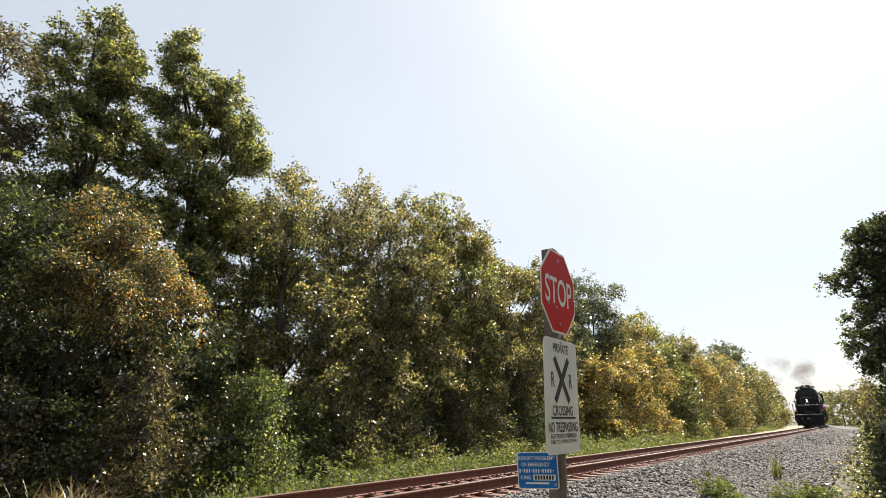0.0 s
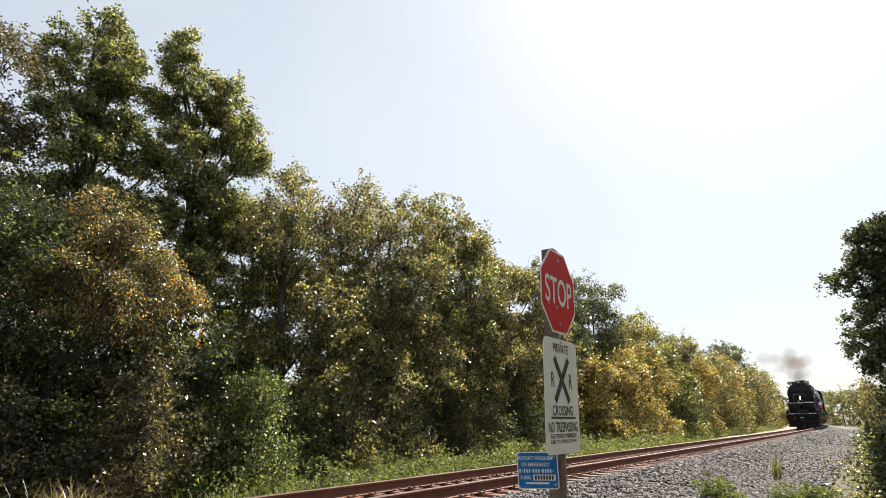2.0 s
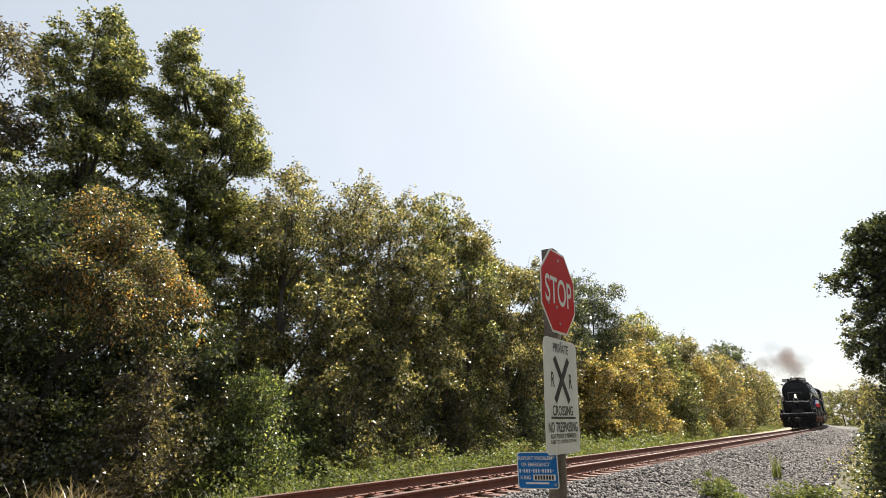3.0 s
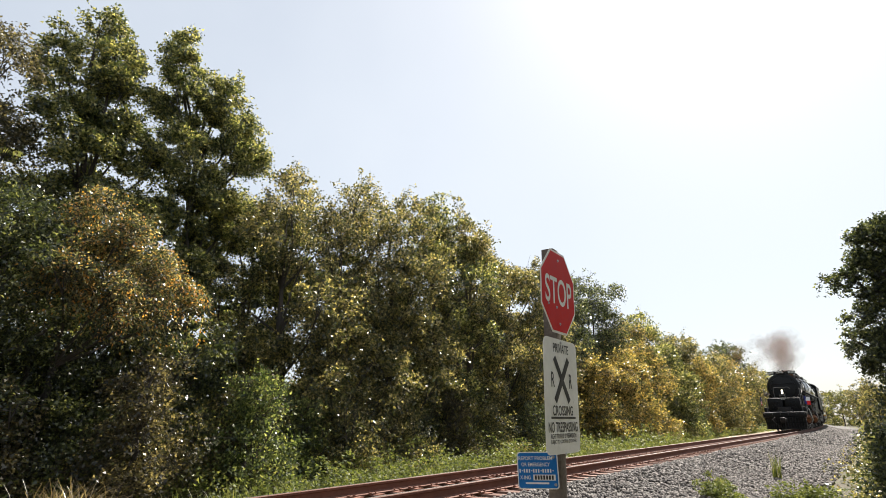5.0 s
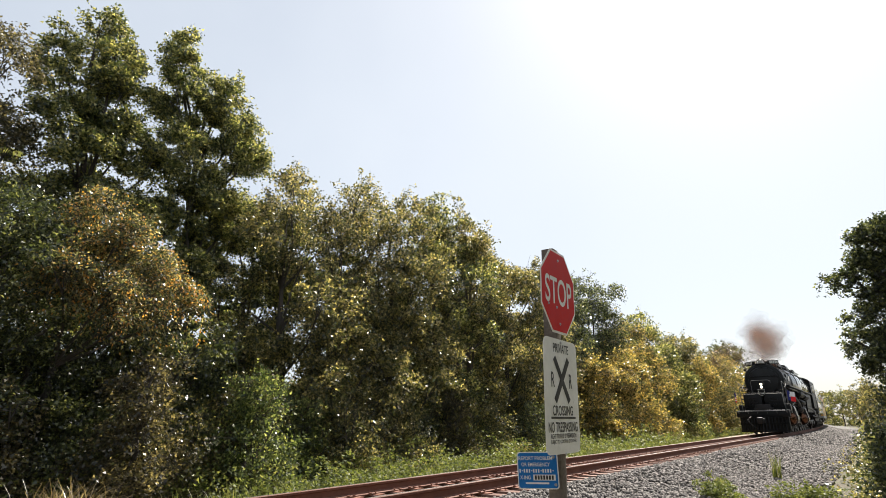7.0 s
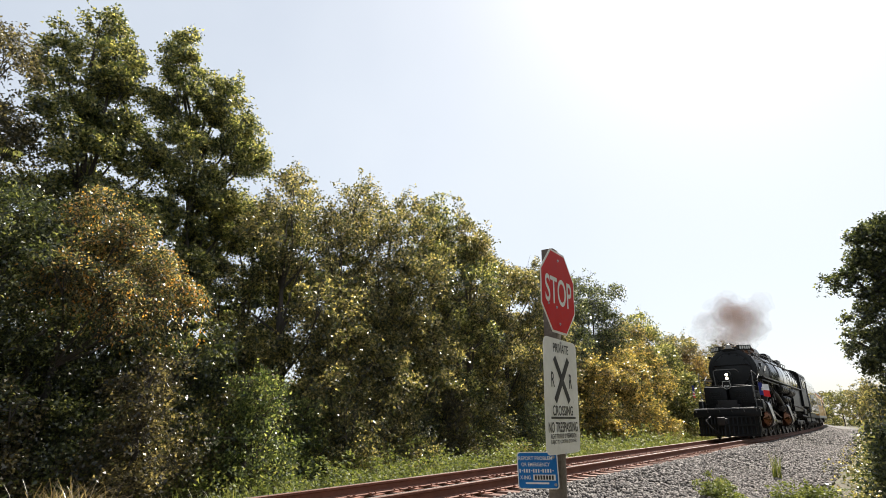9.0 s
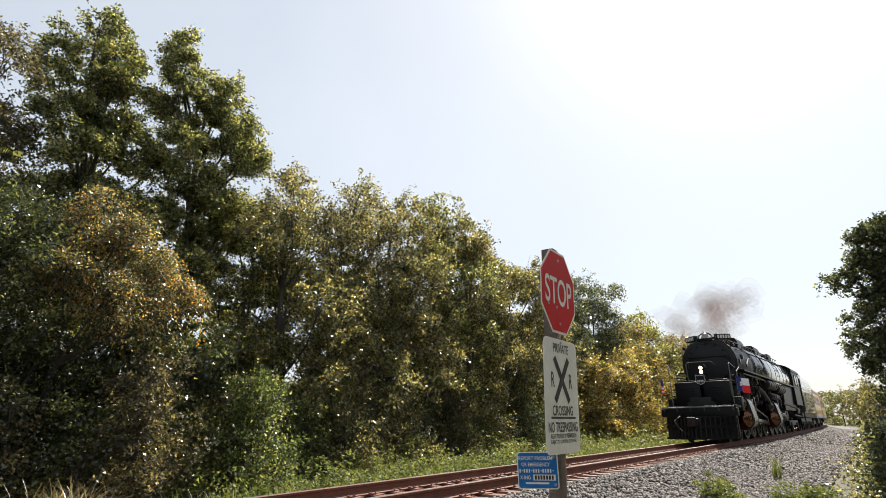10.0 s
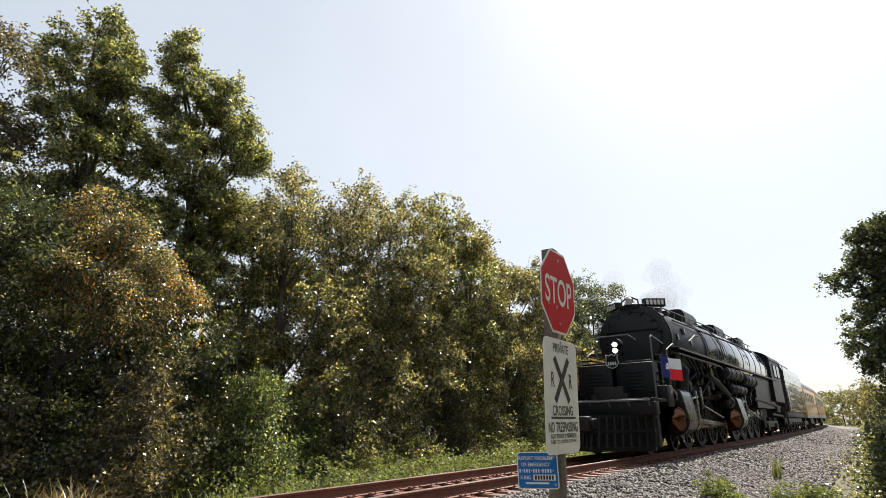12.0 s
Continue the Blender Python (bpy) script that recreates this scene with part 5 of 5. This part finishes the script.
M_SIGN_BLUE = material("sign_blue", (0.012, 0.13, 0.4), (0.02, 0.18, 0.5), 0.5, spec=0.2, scale=3, fine=25, bump=0.05, wear=(0.08, 0.2, 0.4), wear_from=0.72)
M_SIGN_BLACK = material("sign_black", (0.02, 0.018, 0.016), (0.045, 0.04, 0.036), 0.5, scale=6, fine=50, bump=0.05)
M_BOLT = material("zinc_bolt", (0.3, 0.3, 0.3), (0.5, 0.5, 0.5), 0.4, 0.9, scale=8, fine=60, bump=0.2)


def facing(x, y, z, azimuth, lean=0.0):
    """A sign's frame: its x runs to the reader's right along the azimuth, its y up, its z towards the reader."""
    a = radians(azimuth)
    m = Matrix(((math.sin(a), 0, math.cos(a), x), (math.cos(a), 0, -math.sin(a), y), (0, 1, 0, z), (0, 0, 0, 1)))
    return m @ pose(0, 0, 0, lean, 0, 0)


def words(text, height, width, x, y, z, mat, parent, name="lettering"):
    """Raised letters, centred at x, y, as high and as wide as given."""
    cu = bpy.data.curves.new(name, "FONT")
    cu.body, cu.align_x, cu.align_y, cu.size, cu.extrude, cu.offset = text, "CENTER", "CENTER", 1.0, 0.0, 0.012
    tmp = new(name, cu)
    bpy.context.view_layer.update()
    me = bpy.data.meshes.new_from_object(tmp)
    bpy.data.objects.remove(tmp)
    co = np.array([v.co[:] for v in me.vertices])
    lo, hi = co.min(0), co.max(0)
    for v in me.vertices:
        v.co = ((v.co.x - (lo[0] + hi[0]) / 2) / (hi[0] - lo[0]) * width, (v.co.y - (lo[1] + hi[1]) / 2) / (hi[1] - lo[1]) * height, 0)
    me.materials.clear()
    me.materials.append(mat)
    return part(name, me, mat, parent, at=pose(x, y, z))


def rounded(w, h, r, n=6):
    pts = []
    for cx, cy, a0 in ((w / 2 - r, h / 2 - r, 0), (-w / 2 + r, h / 2 - r, 90), (-w / 2 + r, -h / 2 + r, 180), (w / 2 - r, -h / 2 + r, 270)):
        pts += [(cx + r * math.cos(radians(a0 + 90 * i / n)), cy + r * math.sin(radians(a0 + 90 * i / n))) for i in range(n + 1)]
    return pts


def sheet(outline, z, thick, dent, name, mat, parent, label=""):
    """A thin metal sheet, very slightly buckled."""
    sh = Shape().prism(outline, z, z + thick, "z")
    ob = part(name, sh, mat, parent, label, smooth=20)
    return ob


def bolts(parent, spots, z):
    for x, y in spots:
        part("bolt", Shape().tube([(x, y, z), (x, y, z + 0.007)], [0.011, 0.008], 6), M_BOLT, parent)


def make_signs():
    post = thing("sign_post", "weathered square timber post carrying crossing signs", "sign post", at=pose(0.697, 4.05, -0.75, 0, 2.5, -34))
    sh = Shape().box((-0.047, -0.047, -0.2), (0.047, 0.047, 2.88), 0.008)
    part("timber", sh, M_POST, post)
    lean = 2.5
    # stop sign
    stop = thing("stop_sign", "red octagonal stop sign with white border and letters", "stop sign", at=facing(0.838, 3.957, 1.798, 34.0, lean))
    r = 0.305 / math.cos(math.pi / 8)
    octagon = lambda k: [(k * r * math.cos(math.pi / 8 + i * math.pi / 4), k * r * math.sin(math.pi / 8 + i * math.pi / 4)) for i in range(8)]
    sheet(octagon(1.0), -0.003, 0.003, 0, "white_border", M_SIGN_WHITE, stop)
    sheet(octagon(0.945), 0.0, 0.0025, 0, "red_face", M_SIGN_RED, stop)
    words("STOP", 0.2, 0.48, 0, 0.0, 0.004, M_SIGN_WHITE, stop)
    bolts(stop, [(0, 0.235), (0, -0.235), (-0.19, -0.11), (-0.05, -0.12)], 0.0025)
    # white notice
    w, h = 0.585, 0.765
    notice = thing("crossing_notice", "white private crossing notice with black lettering", "notice sign", at=facing(0.81, 3.975, 1.07, 34.0, lean))
    sheet(rounded(w, h, 0.06), -0.003, 0.003, 0, "plate", M_SIGN_WHITE, notice)
    up = lambda f: h * (0.5 - f)
    words("PRIVATE", 0.062, 0.27, 0, up(0.085), 0.002, M_SIGN_BLACK, notice)
    for sgn in (-1, 1):
        a = math.atan2(0.3, 0.25)
        bar = Shape().box((-0.19, -0.024, 0.0015), (0.19, 0.024, 0.0025 + 0.0006 * sgn)).turned(pose(0, up(0.365), 0, 0, 0, sgn * math.degrees(a)))
        part("cross_bar", bar, M_SIGN_BLACK, notice)
    words("R", 0.1, 0.055, -0.155, up(0.37), 0.002, M_SIGN_BLACK, notice)
    words("R", 0.1, 0.055, 0.155, up(0.37), 0.002, M_SIGN_BLACK, notice)
    words("CROSSING", 0.066, 0.35, 0.0, up(0.635), 0.002, M_SIGN_BLACK, notice)
    part("rule", Shape().box((-0.2, up(0.705), 0.001), (0.22, up(0.688), 0.0025)), M_SIGN_BLACK, notice)
    words("NO TRESPASSING", 0.066, 0.5, 0.0, up(0.775), 0.002, M_SIGN_BLACK, notice)
    words("RIGHT TO PASS BY PERMISSION", 0.03, 0.44, 0.0, up(0.85), 0.002, M_SIGN_BLACK, notice)
    words("SUBJECT TO CONTROL OF OWNER", 0.03, 0.44, 0.0, up(0.9), 0.002, M_SIGN_BLACK, notice)
    bolts(notice, [(0, 0.36), (0.02, -0.385)], 0.0)
    # blue plate, turned towards the road
    bw, bh = 0.272, 0.232
    blue = thing("emergency_plate", "small blue emergency notice with white lettering", "notice sign", at=facing(0.605, 3.97, 0.588, 106.0, 1.0))
    sheet(rounded(bw, bh, 0.02), -0.002, 0.002, 0, "white_border", M_SIGN_WHITE, blue)
    sheet(rounded(bw - 0.014, bh - 0.014, 0.016), 0.0, 0.0015, 0, "blue_face", M_SIGN_BLUE, blue)
    words("REPORT PROBLEM", 0.024, 0.225, -0.012, 0.076, 0.0025, M_SIGN_WHITE, blue)
    words("OR EMERGENCY", 0.024, 0.19, -0.012, 0.037, 0.0025, M_SIGN_WHITE, blue)
    digits = Shape()
    x = -0.122
    for n in (1, 3, 3, 4):
        for _ in range(n):
            digits.box((x, -0.014, 0.0015), (x + 0.0085, 0.009, 0.0025))
            x += 0.0165
        digits.box((x, -0.005, 0.0015), (x + 0.008, 0.0, 0.0025))
        x += 0.0125
    part("character_bars", digits, M_SIGN_WHITE, blue)
    words("X-ING", 0.024, 0.07, -0.085, -0.044, 0.0025, M_SIGN_WHITE, blue)
    part("white_label", Shape().box((-0.032, -0.062, 0.0015), (0.115, -0.026, 0.0025)), M_SIGN_WHITE, blue)
    marks = Shape()
    for k in range(7):
        marks.box((-0.022 + 0.0185 * k, -0.057, 0.0025), (-0.009 + 0.0185 * k, -0.031, 0.0035))
    part("label_bars", marks, M_SIGN_BLACK, blue)
    part("small_print", Shape().box((-0.085, -0.085, 0.0015), (0.07, -0.074, 0.0025)), M_SIGN_WHITE, blue)
    bolts(blue, [(0.11, 0.083), (0.112, -0.088)], 0.0015)


make_signs()
# ---- smoke ----
def make_smoke():
    """Thin rounded wisps of soot, one inside the other, that leave the chimney one after the other and drift apart."""
    m = bpy.data.materials.new("coal_smoke")
    m.use_nodes = True
    b = m.node_tree.nodes["Principled BSDF"]
    b.inputs["Base Color"].default_value = (0.4, 0.22, 0.13, 1)
    b.inputs["Roughness"].default_value = 1.0
    b.inputs["Specular IOR Level"].default_value = 0.0
    b.inputs["Alpha"].default_value = 0.026
    meshes = []
    for k in range(5):
        bm = bmesh.new()
        for r, fine in ((1.15, 3), (0.9, 2), (0.62, 2)):
            at = bmesh.ops.create_icosphere(bm, subdivisions=fine, radius=1.0)["verts"]
            for v in at:
                p = v.co.normalized()
                v.co = p * r * (0.72 + 0.5 * noise.noise(p * 1.4 + Vector((7.0 * k, 3.0 * r, 0)))) + Vector((0, 0, 0.05))
                v.co.x *= 1.35
        for q in bm.faces:
            q.smooth = True
        me = bpy.data.meshes.new("smoke_wisp")
        bm.to_mesh(me)
        bm.free()
        me.materials.append(m)
        meshes.append(me)
    smoke = thing("smoke_plume", "thin brown-grey coal smoke above the chimney", "smoke")
    rnd = random.Random(3)
    t, out = -3.0, []
    while t < 10.1:
        rate = float(np.interp(t, [-3, 2, 4.5, 7.2, 8.4, 9.4, 10.1], [5, 11, 18, 18, 10, 7, 1.5]))
        ob = part("smoke_wisp", meshes[len(out) % 5], m, smoke)
        out.append((ob, t, rnd.uniform(-1.3, 1.3), rnd.uniform(-1.3, 1.3), rnd.uniform(-1.3, 1.3), rnd.uniform(0, 360)))
        t += 1 / rate
    return out


wisps = make_smoke()
# ---- movement ----
def front_at(t):
    """Where the headlamp is along the track."""
    u = 12.0 - t
    return 17.354 + 5.2833 * u + 0.03272 * u * u


def car_pose(s, length):
    """A car whose front is at s, headed down the track."""
    x0, y0, _ = on_track(s)
    x1, y1, _ = on_track(s + length)
    return pose(float(x0), float(y0), 0.0, 0, 0, math.degrees(math.atan2(float(y0 - y1), float(x0 - x1))))


def motions():
    times = [i * 0.5 for i in range(25)]
    walk(engine, [(t, car_pose(front_at(t), 20.0)) for t in times])
    walk(tender, [(t, car_pose(front_at(t) + 26.0, 11.0)) for t in times])
    for car, (back, n) in zip(coaches, CARS):
        walk(car, [(t, car_pose(front_at(t) + back, n)) for t in times])
    fine = [i * 0.1 for i in range(121)]
    gone = [front_at(0.0) - front_at(t) for t in fine]
    for wheel, x, r, phase in spinning:
        walk(wheel, [(t, pose(x, 0, r, 0, math.degrees(d / r + phase), 0)) for t, d in zip(fine, gone)])
    for rod, kind, x, phase, length in cranked:
        rows = []
        for t, d in zip(fine, gone):
            a = d / DRIVER_R + phase
            px, pz = x + CRANK * math.sin(a), DRIVER_R + CRANK * math.cos(a)
            drop = DRIVER_R + 0.09 - pz
            reach = math.sqrt(length * length - drop * drop) if length else 0
            if kind == "circle":
                rows.append((t, pose(px, 0, pz)))
            elif kind == "main":
                rows.append((t, pose(px, 0, pz, 0, -math.degrees(math.atan2(drop, reach)), 0)))
            else:
                rows.append((t, pose(px + reach, 0, DRIVER_R + 0.09)))
        walk(rod, rows)
    for ob, born, a, b, c, turn in wisps:
        rows = []
        for t in [i * 0.4 for i in range(31)]:
            age = max(0.0, t - born)
            s = front_at(min(t, born)) + 3.65
            late = max(0.0, age - 1.5)
            spread = 0.25 * min(1.0, age * 2) + 0.75 * min(age, 3.0)
            s += -0.8 * (1 - math.exp(-age / 0.5)) + a * spread
            z = 3.6 + (2.5 + 0.3 * c) * (1 - math.exp(-age / 0.4)) + 1.3 * min(age, 2.5) + 0.4 * c * spread - 1.1 * late ** 1.5
            # the cooling smoke sinks away into the woods
            x, y, heading = on_track(s, -0.2 * age + 0.7 * b * spread - 2.2 * late ** 1.5)
            head = 90 - math.degrees(float(heading))
            rows.append((t, pose(float(x), float(y), z if age == 0 else max(z, 2.2 if late else 3.6), 0, 0, float(head) + (turn / 60) * age * 10)))
        walk(ob, rows)


motions()
